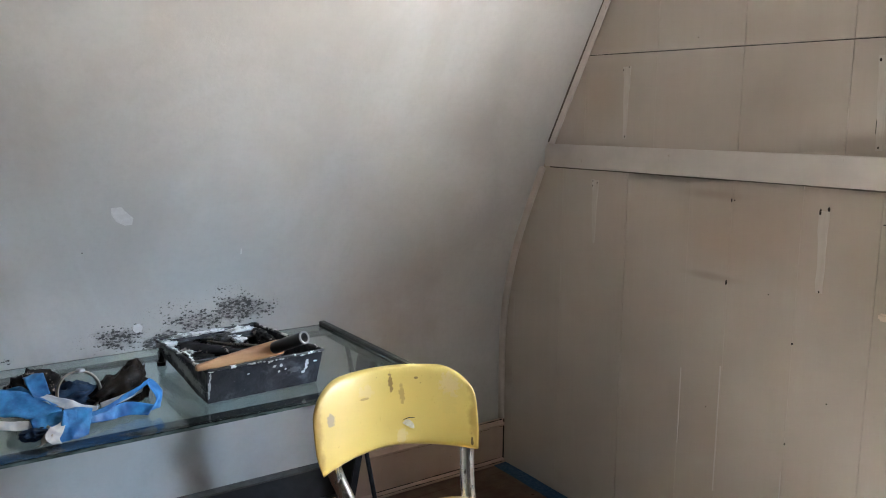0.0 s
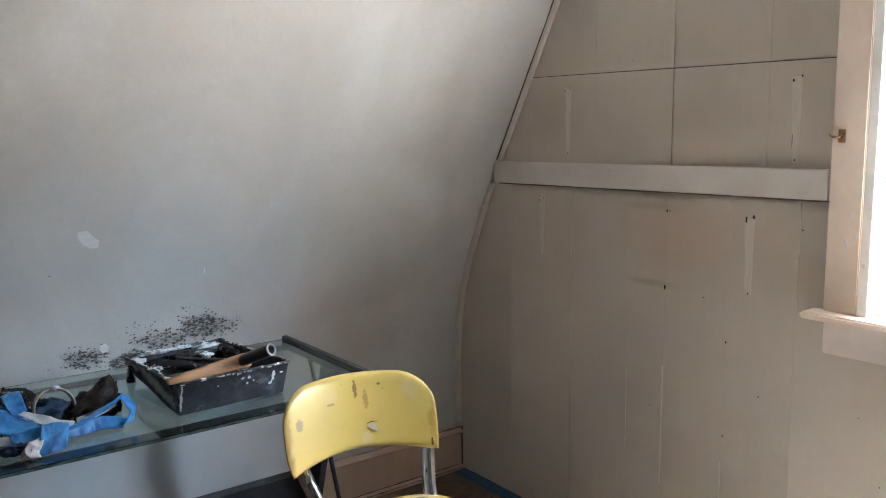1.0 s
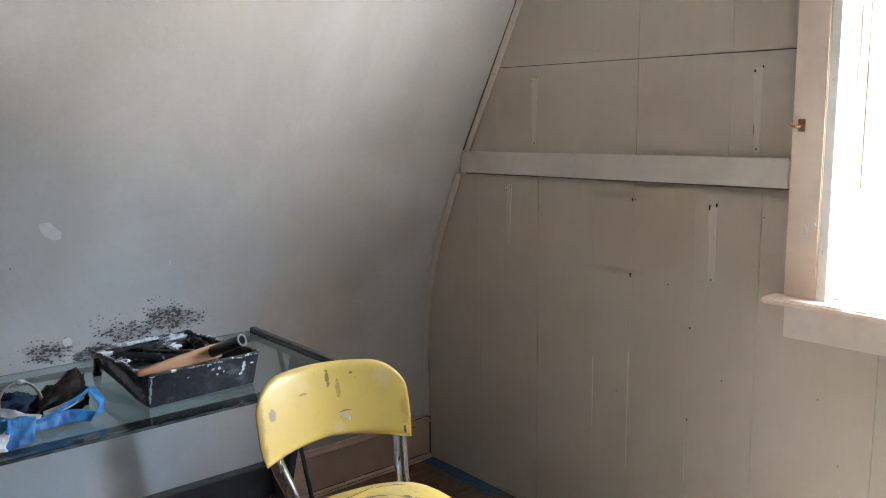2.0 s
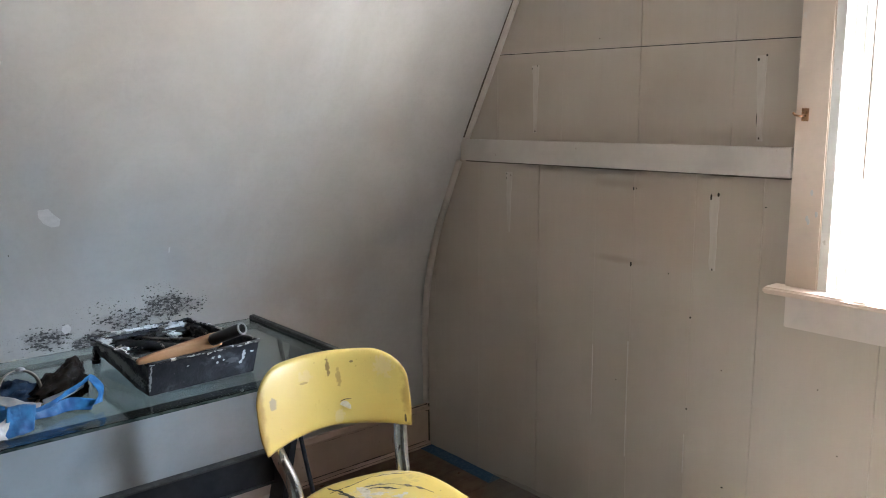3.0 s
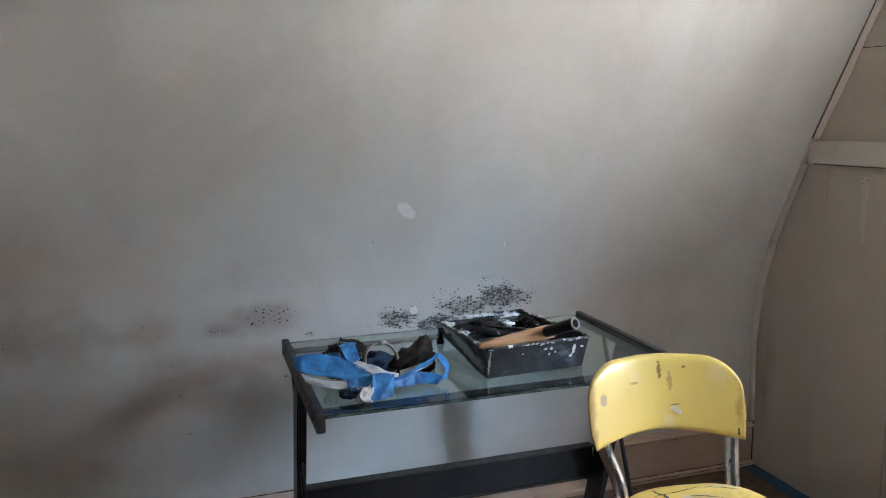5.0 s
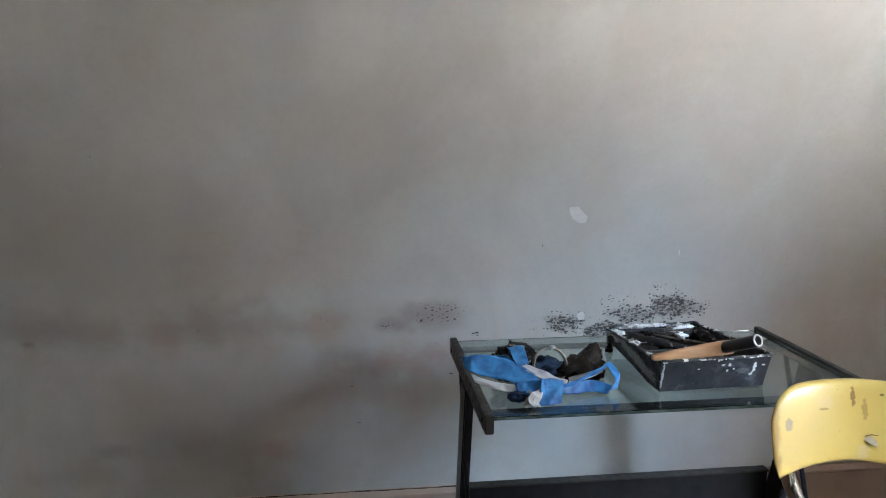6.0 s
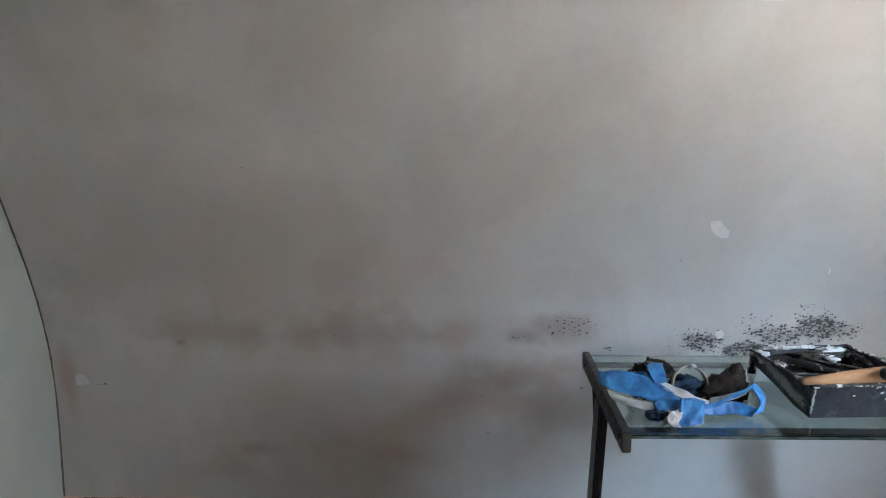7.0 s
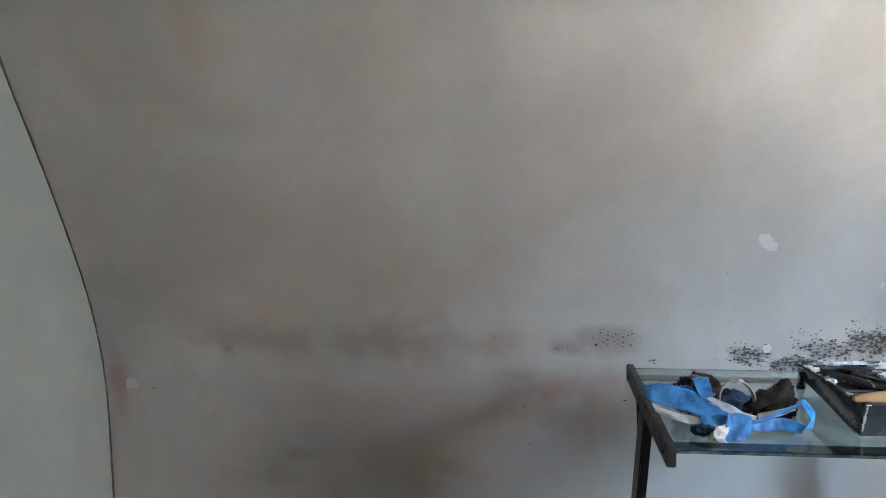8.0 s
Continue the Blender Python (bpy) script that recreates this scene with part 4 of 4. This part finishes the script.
def seat():
    bm = bmesh.new()
    nr, na = 14, 64
    top, low = [], []
    cx, cy = 0.037, -0.195
    for face, rows in ((1, top), (-1, low)):
        for i in range(nr + 1):
            r = i / nr
            row = []
            for k in range(na):
                a = 2 * math.pi * k / na
                ca, sa = math.cos(a), math.sin(a)
                e = 1 / (abs(ca) ** 3.0 + abs(sa) ** 3.0) ** (1 / 3.0)
                wide = 0.174 * (1 + 0.06 * -sa)
                x, y = cx + wide * e * ca * r, cy + 0.185 * e * sa * r
                dome = 0.018 * max(0.0, 1 - r ** 5) ** 0.5
                z = 0.552 + face * dome - (0.004 * (1 - r * r) if face > 0 else 0)
                row.append(bm.verts.new((x, y, z)))
            rows.append(row)
        for a, b in zip(rows, rows[1:]):
            for k in range(na):
                j = (k + 1) % na
                bm.faces.new((a[k], a[j], b[j], b[k]))
    bmesh.ops.remove_doubles(bm, verts=bm.verts[:], dist=0.0002)
    return bm


seat_ob = part("seat", seat(), YELLOW_SEAT, chair, "yellow vinyl seat smeared with grey and black paint", True)


def seat_height(x, y):
    u, v = abs((x - 0.037) / 0.174), abs((y + 0.195) / 0.185)
    r = min(1.0, (u ** 3 + v ** 3) ** (1 / 3))
    return 0.552 + 0.018 * max(0.0, 1 - r ** 5) ** 0.5 - 0.004 * (1 - r * r)


def smear(points, width, material, seed, label):
    """Dried paint dragged over the seat."""
    path = smooth_path([(x, y, 0) for x, y in points], 8)
    path = [Vector((p.x + 0.004 * noise.noise(p * 60 + Vector((seed, 0, 0))), p.y + 0.004 * noise.noise(p * 60 + Vector((0, seed, 0))), 0)) for p in path]
    bm = bmesh.new()
    rows = []
    for i, p in enumerate(path):
        way = (path[min(i + 1, len(path) - 1)] - path[max(i - 1, 0)]).normalized()
        out = Vector((-way.y, way.x, 0))
        w = width * max(0.12, 0.65 + 1.3 * noise.noise(Vector((i * 0.45, seed, 3)))) * (1 - 0.8 * abs(2 * i / (len(path) - 1) - 1) ** 3)
        row = []
        for k in (-1, 0, 1):
            q = p + out * w * k
            row.append(bm.verts.new((q.x, q.y, seat_height(q.x, q.y) + (0.0009 if k == 0 else 0.0004))))
        rows.append(row)
    for a, b in zip(rows, rows[1:]):
        for k in range(2):
            bm.faces.new((a[k], a[k + 1], b[k + 1], b[k]))
    part("paint_smear", bm, material, seat_ob, label, True)


for points, width, material, label in (
        (((-0.040, -0.046), (-0.030, -0.062), (-0.018, -0.100), (-0.014, -0.145)), 0.0042, DRIED_BLACK, "black dried paint"), (((-0.030, -0.085), (-0.012, -0.112), (-0.002, -0.150)), 0.0050, DRIED_BLACK, "black dried paint"),
        (((-0.045, -0.075), (-0.020, -0.070), (0.020, -0.060), (0.070, -0.046)), 0.0022, DRIED_BLACK, "black dried paint"), (((0.030, -0.085), (0.074, -0.097), (0.120, -0.135), (0.147, -0.186)), 0.0050, DRIED_GREY, "grey dried paint"),
        (((0.025, -0.098), (0.060, -0.108), (0.095, -0.135)), 0.0040, DRIED_BLACK, "black dried paint"), (((0.015, -0.080), (0.022, -0.110), (0.012, -0.155)), 0.0130, DRIED_PALE, "pale dried paint"),
        (((0.000, -0.120), (0.030, -0.125), (0.062, -0.135)), 0.0100, DRIED_PALE, "pale dried paint"), (((0.062, -0.155), (0.080, -0.160), (0.098, -0.158)), 0.0080, DRIED_PALE, "pale dried paint"),
        (((0.070, -0.050), (0.110, -0.058), (0.150, -0.075)), 0.0028, DRIED_GREY, "grey dried paint")):
    smear(points, width, material, len(points) + points[0][0] * 91, label)
for s in (-1, 1):
    part("back_tube", tube([(0.02 + s * 0.150, 0.016, 0.78), (0.010 + s * 0.152, -0.012, 0.70), (0.012 + s * 0.147, -0.012, 0.655), (0.02 + s * 0.132, -0.03, 0.59), (0.022 + s * 0.128, -0.045, 0.545), (0.022 + s * 0.128, -0.055, 0.515)], 0.0155, 16, 6), CHROME, chair, "chromed steel tube", True)
    part("front_leg", tube([(0.02 + s * 0.12, -0.33, 0.515), (0.02 + s * 0.15, -0.37, 0.25), (0.02 + s * 0.17, -0.39, 0.0)], 0.0115, 12, 4), CHROME, chair, "", True)
    part("rear_leg", tube([(0.02 + s * 0.12, -0.06, 0.515), (0.02 + s * 0.15, -0.02, 0.25), (0.02 + s * 0.17, 0.01, 0.0)], 0.0115, 12, 4), CHROME, chair, "", True)
part("stretcher", tube([(-0.127, -0.371, 0.22), (0.167, -0.371, 0.22)], 0.008, 10, 1), CHROME, chair)
part("stretcher", tube([(-0.127, -0.012, 0.22), (0.167, -0.012, 0.22)], 0.008, 10, 1), CHROME, chair)
part("seat_frame", box(-0.11, 0.15, -0.33, -0.06, 0.505, 0.520, 0.004), BLACK_METAL, chair)

# ---------------------------------------------------------------- paint tray
tray = thing("paint_tray", "black plastic paint tray caked with dried paint, on the glass desk", "paint tray", pose(-1.279, -0.590, GLASS_TOP, 0, 0, 3))


def rim_height(y):
    """The rim falls gently from the deep front to the shallow back."""
    return 0.083 - 0.019 * (y + 0.182) / 0.387


def tray_shell():
    """Deep well at the front, ramp rising to the back; a thin open shell."""
    bm = bmesh.new()
    prof = ((-0.158, 0.002), (-0.080, 0.002), (0.02, 0.014), (0.198, 0.028))

    def ring(inset, low, high):
        rows = []
        for y, z in prof:
            t = (y + 0.158) / 0.356
            w = 0.130 - inset
            wt = w + 0.006
            narrow = 0.010 * t
            yy = y + (inset if t < 0.1 else -inset if t > 0.9 else 0)
            out = -0.023 if t < 0.1 else 0.006 if t > 0.9 else 0
            top = rim_height(yy + out) + high
            rows.append([bm.verts.new(q) for q in ((narrow - wt - 0.003, yy + out, top), (narrow - w, yy, z + low), (w, yy, z + low), (wt, yy + out, top))])
        return rows

    outer, inner = ring(0.0, 0.0, 0.0), ring(0.0035, 0.003, 0.0)
    for rows in (outer, inner):
        for a, b in zip(rows, rows[1:]):
            for i in range(3):
                bm.faces.new((a[i], a[i + 1], b[i + 1], b[i]))
        for r in (rows[0], rows[-1]):
            bm.faces.new(r)
    for i in range(3):
        for s in (0, 3):
            bm.faces.new((outer[i][s], outer[i + 1][s], inner[i + 1][s], inner[i][s]))
    for k in (0, -1):
        bm.faces.new((outer[k][0], outer[k][3], inner[k][3], inner[k][0]))
    return bm


part("shell", tray_shell(), TRAY_OUT, tray, "paint-spattered black plastic")
# rolled rim, lumpy with dried paint
rim_line = [(x, y, rim_height(y)) for x, y in ((-0.140, -0.182), (0.137, -0.182), (0.137, 0.204), (-0.130, 0.204), (-0.140, -0.182))]
rim_pts = []
for a, b in zip(rim_line, rim_line[1:]):
    for k in range(26):
        q = Vector(a).lerp(Vector(b), k / 26)
        rim_pts.append(q + Vector((noise.noise(q * 40), noise.noise(q * 40 + Vector((9, 0, 0))), noise.noise(q * 40 + Vector((0, 9, 0))))) * 0.0022)
rim_pts.append(rim_pts[0].copy())
part("rim", tube(rim_pts, lambda t: 0.0036 + 0.0016 * noise.noise(Vector((t * 70, 0, 0))), 8, 1), TRAY_RIM, tray, "paint-caked rim", True)


def caked_lining():
    """Dried paint that covers ramp and well, lumpy."""
    bm = bmesh.new()
    m, k = 60, 44
    rows = []
    for i in range(m + 1):
        y = -0.142 + 0.336 * i / m
        zf = float(np.interp(y, (-0.158, -0.080, 0.02, 0.198), (0.006, 0.006, 0.018, 0.032)))
        row = []
        for j in range(k + 1):
            x = -0.117 + 0.241 * j / k
            lump = 0.003 * noise.noise(Vector((x * 22, y * 22, 0))) + 0.0018 * noise.noise(Vector((x * 60, y * 60, 4)))
            wall = 0.012 * max(0, abs(x) / 0.124 - 0.86) / 0.14 + 0.010 * max(0, (y - 0.13) / 0.048)
            row.append(bm.verts.new((x, y, zf + 0.005 + lump + wall)))
        rows.append(row)
    for i in range(m):
        for j in range(k):
            bm.faces.new((rows[i][j], rows[i][j + 1], rows[i + 1][j + 1], rows[i + 1][j]))
    bmesh.ops.solidify(bm, geom=bm.faces[:], thickness=0.002)
    return bm


CAKE_WHITE = spattered("white_dried_paint", (0.22, 0.22, 0.22), (0.54, 0.54, 0.54), 0.54, 0.55, 60.0)
for x, y, z, a, b, k, seed in ((-0.112, 0.165, 0.058, 0.022, 0.026, 0.007, 1.1), (-0.118, 0.115, 0.052, 0.014, 0.030, 0.006, 2.1), (-0.095, 0.105, 0.044, 0.026, 0.009, 0.005, 6.1), (-0.05, 0.196, 0.064, 0.050, 0.007, 0.005, 3.1),
                               (0.048, 0.150, 0.054, 0.014, 0.042, 0.006, 4.1), (0.085, 0.180, 0.060, 0.034, 0.014, 0.007, 5.1), (0.02, 0.198, 0.064, 0.030, 0.006, 0.005, 7.1)):
    part("paint_crust", crumple((x, y, z), (a, b, k), seed, 0.8, None, 3), CAKE_WHITE, tray, "white crust of dried paint", True)
for k in range(7):
    y = -0.058 + 0.021 * k
    z = float(np.interp(y, (-0.158, -0.080, 0.02, 0.198), (0.006, 0.006, 0.018, 0.032))) + 0.0085
    part("rib", tube([(-0.108, y, z), (-0.03, y + 0.001, z + 0.0006), (0.05, y - 0.001, z), (0.114, y, z)], 0.0022, 6, 4), TRAY_RIB, tray)
part("paint_lining", caked_lining(), TRAY_IN, tray, "lumpy black and white dried paint", True)
for s in (-1, 1):
    foot = part("foot", tube([(s * 0.122, 0.184, 0.036), (s * 0.122, 0.184, 0.02), (s * 0.122, 0.184, 0.003)], lambda t: 0.0085 - 0.001 * t, 10, 4), TRAY_OUT, tray, "", True)
    part("foot_pad", tube([(s * 0.122, 0.184, 0.0), (s * 0.122, 0.184, 0.010)], 0.0115, 12, 1), TRAY_OUT, foot)

chip_rnd = random.Random(9)
for k in range(34):
    if k < 22:
        x, y, z = chip_rnd.uniform(-0.14, 0.14), -0.1855, chip_rnd.choice((0.083, 0.082, 0.081, 0.080, chip_rnd.uniform(0.04, 0.08)))
    elif k < 28:
        y = chip_rnd.uniform(-0.18, 0.19)
        x = -0.135 + 0.026 * y
        z = rim_height(y) + 0.0035
    else:
        x, y = 0.1375, chip_rnd.uniform(-0.18, 0.1)
        z = rim_height(y) + 0.0035
    if k < 22 and z < 0.079:
        y += (0.083 - z) * 0.28
    part("paint_chip", crumple((x, y, z), (chip_rnd.uniform(0.002, 0.006), 0.0016 if k < 22 else 0.005, chip_rnd.uniform(0.0008, 0.0017)), k * 1.7, 0.8, None, 2), CAKE_WHITE, tray)

# lumps of a paint-soaked roller sleeve and rags in the tray
tagged(part("roller_sleeve", tube([(-1.375, -0.460, 0.790), (-1.33, -0.48, 0.790), (-1.28, -0.515, 0.785), (-1.245, -0.54, 0.780)], lambda t: 0.0145 + 0.004 * noise.noise(Vector((t * 6, 0, 0))) - 0.006 * t, 14, 8), RAG_BLACK, None, "", True),
       "paint-soaked black roller sleeve lying in the tray", "paint roller")
tagged(part("paint_rag", crumple((-1.245, -0.43, 0.792), (0.060, 0.036, 0.012), 3.3, 0.5, 0.77), TRAY_IN, None, "", True), "crumpled rag stiff with black and white paint in the tray", "rag")
tagged(part("paint_rag", crumple((-1.166, -0.475, 0.790), (0.016, 0.075, 0.018), 8.1, 0.4, 0.765), RAG_BLACK, None, "", True), "crumpled rag stiff with black paint in the tray", "rag")
tagged(part("paint_rag", crumple((-1.380, -0.50, 0.783), (0.018, 0.045, 0.010), 5.7, 0.5, 0.76), TRAY_IN, None, "", True), "crumpled rag stiff with black and white paint in the tray", "rag")

# roller frame: hollow grip over the front rim, wire
roller = thing("paint_roller", "paint roller with a hollow black grip, on the tray rim", "paint roller")


def grip():
    bm = bmesh.new()
    a, b = Vector((-1.252, -0.762, 0.848)), Vector((-1.214, -0.844, 0.886))
    way = (b - a).normalized()
    n = way.cross(Vector((0, 0, 1))).normalized()
    s = way.cross(n)
    shape = ((0.0, 0.009), (0.012, 0.0125), (0.04, 0.0138), (0.20, 0.0140), (0.45, 0.0142), (0.75, 0.0143), (0.95, 0.0145), (1.0, 0.0142), (1.0, 0.0102), (0.30, 0.0090))
    rows = []
    for t, r in shape:
        rows.append([bm.verts.new(a.lerp(b, t) + r * (math.cos(k * math.pi / 10) * n + math.sin(k * math.pi / 10) * s)) for k in range(20)])
    for p, q in zip(rows, rows[1:]):
        for k in range(20):
            bm.faces.new((p[k], p[(k + 1) % 20], q[(k + 1) % 20], q[k]))
    bm.faces.new(rows[0])
    bm.faces.new(rows[-1])
    return bm, a, b, n, s


gbm, ga, gb, gn, gs = grip()
part("grip", gbm, GRIP, roller, "", True)
endbm = bmesh.new()
endrows = []
for t, r in ((0.985, 0.0148), (1.010, 0.0146), (1.016, 0.0134), (1.014, 0.0106), (1.000, 0.0102)):
    endrows.append([endbm.verts.new(ga.lerp(gb, t) + r * (math.cos(k * math.pi / 10) * gn + math.sin(k * math.pi / 10) * gs)) for k in range(20)])
for p, q in zip(endrows, endrows[1:]):
    for k in range(20):
        endbm.faces.new((p[k], p[(k + 1) % 20], q[(k + 1) % 20], q[k]))
part("end_ring", endbm, GRIP_END, roller, "pale hollow end ring", True)
part("wire", tube([(-1.252, -0.762, 0.848), (-1.264, -0.72, 0.844), (-1.272, -0.65, 0.832), (-1.290, -0.57, 0.818), (-1.32, -0.50, 0.812)], 0.0026, 8, 5), WIRE, roller, "bent steel wire", True)


def stick():
    """A tapered wooden handle."""
    bm = bmesh.new()
    a, b = Vector((-1.430, -0.774, 0.834)), Vector((-1.228, -0.754, 0.847))
    rows = []
    for t, w, h in ((0, 0.004, 0.004), (0.02, 0.008, 0.0065), (0.25, 0.010, 0.0105), (0.6, 0.012, 0.0145), (0.9, 0.012, 0.0170), (1.0, 0.011, 0.0160)):
        c = a.lerp(b, t)
        rows.append([bm.verts.new(c + Vector((0, w * math.copysign(abs(math.cos(k * math.pi / 6)) ** 0.55, math.cos(k * math.pi / 6)), h * math.copysign(abs(math.sin(k * math.pi / 6)) ** 0.55, math.sin(k * math.pi / 6))))) for k in range(12)])
    for p, q in zip(rows, rows[1:]):
        for k in range(12):
            bm.faces.new((p[k], p[(k + 1) % 12], q[(k + 1) % 12], q[k]))
    bm.faces.new(rows[0])
    bm.faces.new(rows[-1])
    return bm


tagged(part("wooden_handle", stick(), WOOD, None, "", True), "bare tan wooden handle lying on the tray rim", "handle")

# ---------------------------------------------------------------- tape and rags on the desk
pile = thing("crumpled_tape", "crumpled tangle of used blue masking tape on the glass desk", "tape")
G = GLASS_TOP


def strip(points, across, seed, material=TAPE_BLUE, label="", wrinkle=0.0048):
    part("strip", ribbon(points, across, 0.0009, 14, wrinkle * 1.15, seed, 11), material, pile, label, True)


def band(tops, bottoms, seed, material=TAPE_BLUE, label="", wrinkle=0.0046):
    """A strip between an upper and a lower edge."""
    mid = [(Vector(a) + Vector(b)) / 2 for a, b in zip(tops, bottoms)]
    half = [(Vector(a) - Vector(b)) / 2 for a, b in zip(tops, bottoms)]
    strip(mid, half, seed, material, label, wrinkle)


# wide loop that lies over the side bar, with its pale sticky side below
band([(-1.680, -0.73, 0.786), (-1.739, -0.675, 0.811), (-1.80, -0.655, 0.822), (-1.835, -0.655, 0.820), (-1.848, -0.645, 0.816), (-1.80, -0.625, 0.810)],
     [(-1.70, -0.752, 0.768), (-1.76, -0.725, 0.778), (-1.81, -0.705, 0.787), (-1.838, -0.695, 0.795), (-1.848, -0.665, 0.796), (-1.80, -0.645, 0.788)], 1, wrinkle=0.0035)
band([(-1.838, -0.698, 0.790), (-1.80, -0.722, 0.780), (-1.74, -0.745, 0.774), (-1.70, -0.755, 0.770)], [(-1.830, -0.716, 0.774), (-1.79, -0.740, 0.764), (-1.74, -0.759, 0.760), (-1.70, -0.767, 0.759)], 2, TAPE_WHITE, "pale sticky side of the tape")
strip([(-1.722, -0.622, 0.824), (-1.720, -0.640, 0.832), (-1.718, -0.662, 0.824), (-1.712, -0.688, 0.803)], [(0.017, 0, 0.003), (0.018, 0, 0.003), (0.018, 0.002, 0.002), (0.016, 0.004, 0)], 3)
band([(-1.770, -0.640, 0.812), (-1.745, -0.655, 0.818), (-1.725, -0.675, 0.806)], [(-1.760, -0.660, 0.792), (-1.738, -0.680, 0.796), (-1.715, -0.700, 0.786)], 4)
strip([(-1.722, -0.682, 0.806), (-1.690, -0.710, 0.794), (-1.655, -0.738, 0.782), (-1.622, -0.752, 0.774)], [(0.006, 0.007, 0.005), (0.006, 0.008, 0.006), (0.006, 0.008, 0.006), (0.004, 0.006, 0.005)], 5, TAPE_WHITE, "pale sticky side of the tape")
band([(-1.683, -0.757, 0.790), (-1.655, -0.752, 0.787), (-1.631, -0.757, 0.782)], [(-1.703, -0.806, 0.7445), (-1.675, -0.808, 0.7445), (-1.647, -0.800, 0.747)], 6, wrinkle=0.004)
band([(-1.742, -0.742, 0.778), (-1.70, -0.752, 0.786), (-1.66, -0.758, 0.786)], [(-1.738, -0.765, 0.760), (-1.70, -0.777, 0.763), (-1.665, -0.781, 0.764)], 7, wrinkle=0.005)
strip([(-1.655, -0.765, 0.766), (-1.60, -0.752, 0.778), (-1.555, -0.735, 0.793), (-1.512, -0.720, 0.807)], [(0.001, -0.002, 0.006), (0, -0.003, 0.007), (0, -0.003, 0.007), (0, -0.003, 0.005)], 8)
strip([(-1.514, -0.718, 0.806), (-1.502, -0.728, 0.794), (-1.499, -0.738, 0.776), (-1.512, -0.750, 0.754)], [(0.004, 0.006, 0.003), (0.008, 0.012, 0.003), (0.010, 0.012, 0.002), (0.013, 0.006, 0.0)], 9)
band([(-1.512, -0.748, 0.764), (-1.559, -0.738, 0.776), (-1.60, -0.750, 0.774), (-1.640, -0.762, 0.778)], [(-1.525, -0.756, 0.746), (-1.562, -0.746, 0.750), (-1.60, -0.758, 0.751), (-1.640, -0.770, 0.756)], 10)
band([(-1.52, -0.705, 0.796), (-1.56, -0.712, 0.786), (-1.61, -0.725, 0.780)], [(-1.525, -0.712, 0.784), (-1.565, -0.720, 0.772), (-1.61, -0.732, 0.768)], 11, TAPE_WHITE, "pale sticky side of the tape")
strip([(-1.690, -0.772, G + 0.030), (-1.702, -0.792, G + 0.024), (-1.712, -0.808, G + 0.012), (-1.706, -0.822, G + 0.003)], [(0.013, 0.006, 0.004), (0.014, 0.004, -0.003), (0.012, 0.002, -0.005), (0.007, 0.0, -0.001)], 12, TAPE_WHITE, "pale sticky side of the tape", 0.006)
strip([(-1.725, -0.772, G + 0.020), (-1.718, -0.790, G + 0.016), (-1.722, -0.806, G + 0.006), (-1.735, -0.800, G + 0.002)], [(0.010, 0.002, 0.008), (0.011, 0, 0.008), (0.010, 0, 0.006), (0.006, 0, 0.002)], 13, CARD, "tan backing of the tape", 0.005)
part("wad", crumple((-1.735, -0.770, G + 0.012), (0.028, 0.020, 0.011), 6.2, 0.35, G, 4), RAG_NAVY, pile, "dark blue wad", True)

roll = thing("tape_roll", "thin cardboard ring of a used-up tape roll among rags", "tape roll", pose(-1.640, -0.665, G + 0.047, 0, 0, 0))


def hoop():
    bm = bmesh.new()
    turn = Euler((radians(72), radians(-12), radians(18))).to_matrix()
    rows = []
    for k in range(40):
        a = 2 * math.pi * k / 40
        row = []
        for r, h in ((0.0425, -0.006), (0.0452, -0.006), (0.0452, 0.006), (0.0425, 0.006)):
            row.append(bm.verts.new(turn @ Vector((r * math.cos(a), r * math.sin(a), h))))
        rows.append(row)
    for k in range(40):
        a, b = rows[k], rows[(k + 1) % 40]
        for i in range(4):
            bm.faces.new((a[i], a[(i + 1) % 4], b[(i + 1) % 4], b[i]))
    return bm


part("ring", hoop(), CARD, roll, "", True)
part("torn_paper", crumple((0.006, 0.006, 0.044), (0.008, 0.005, 0.0045), 7.9, 0.7, None, 3), TAPE_WHITE, roll, "torn white paper", True)
tagged(part("rag", crumple((-1.716, -0.614, G + 0.040), (0.047, 0.036, 0.047), 1.7, 0.6, G), RAG_BLACK, None, "", True), "black rag crusted with grey paint on the desk", "rag")
tagged(part("rag", crumple((-1.562, -0.640, G + 0.028), (0.066, 0.032, 0.042), 9.4, 0.5, G, 4, 24, 0.75), RAG_BROWN, None, "", True), "crumpled brown-black paint rag on the desk", "rag")
tagged(part("rag", crumple((-1.650, -0.640, G + 0.028), (0.044, 0.034, 0.030), 12.4, 0.5, G), RAG_NAVY, None, "", True), "crumpled navy blue cloth on the desk", "rag")
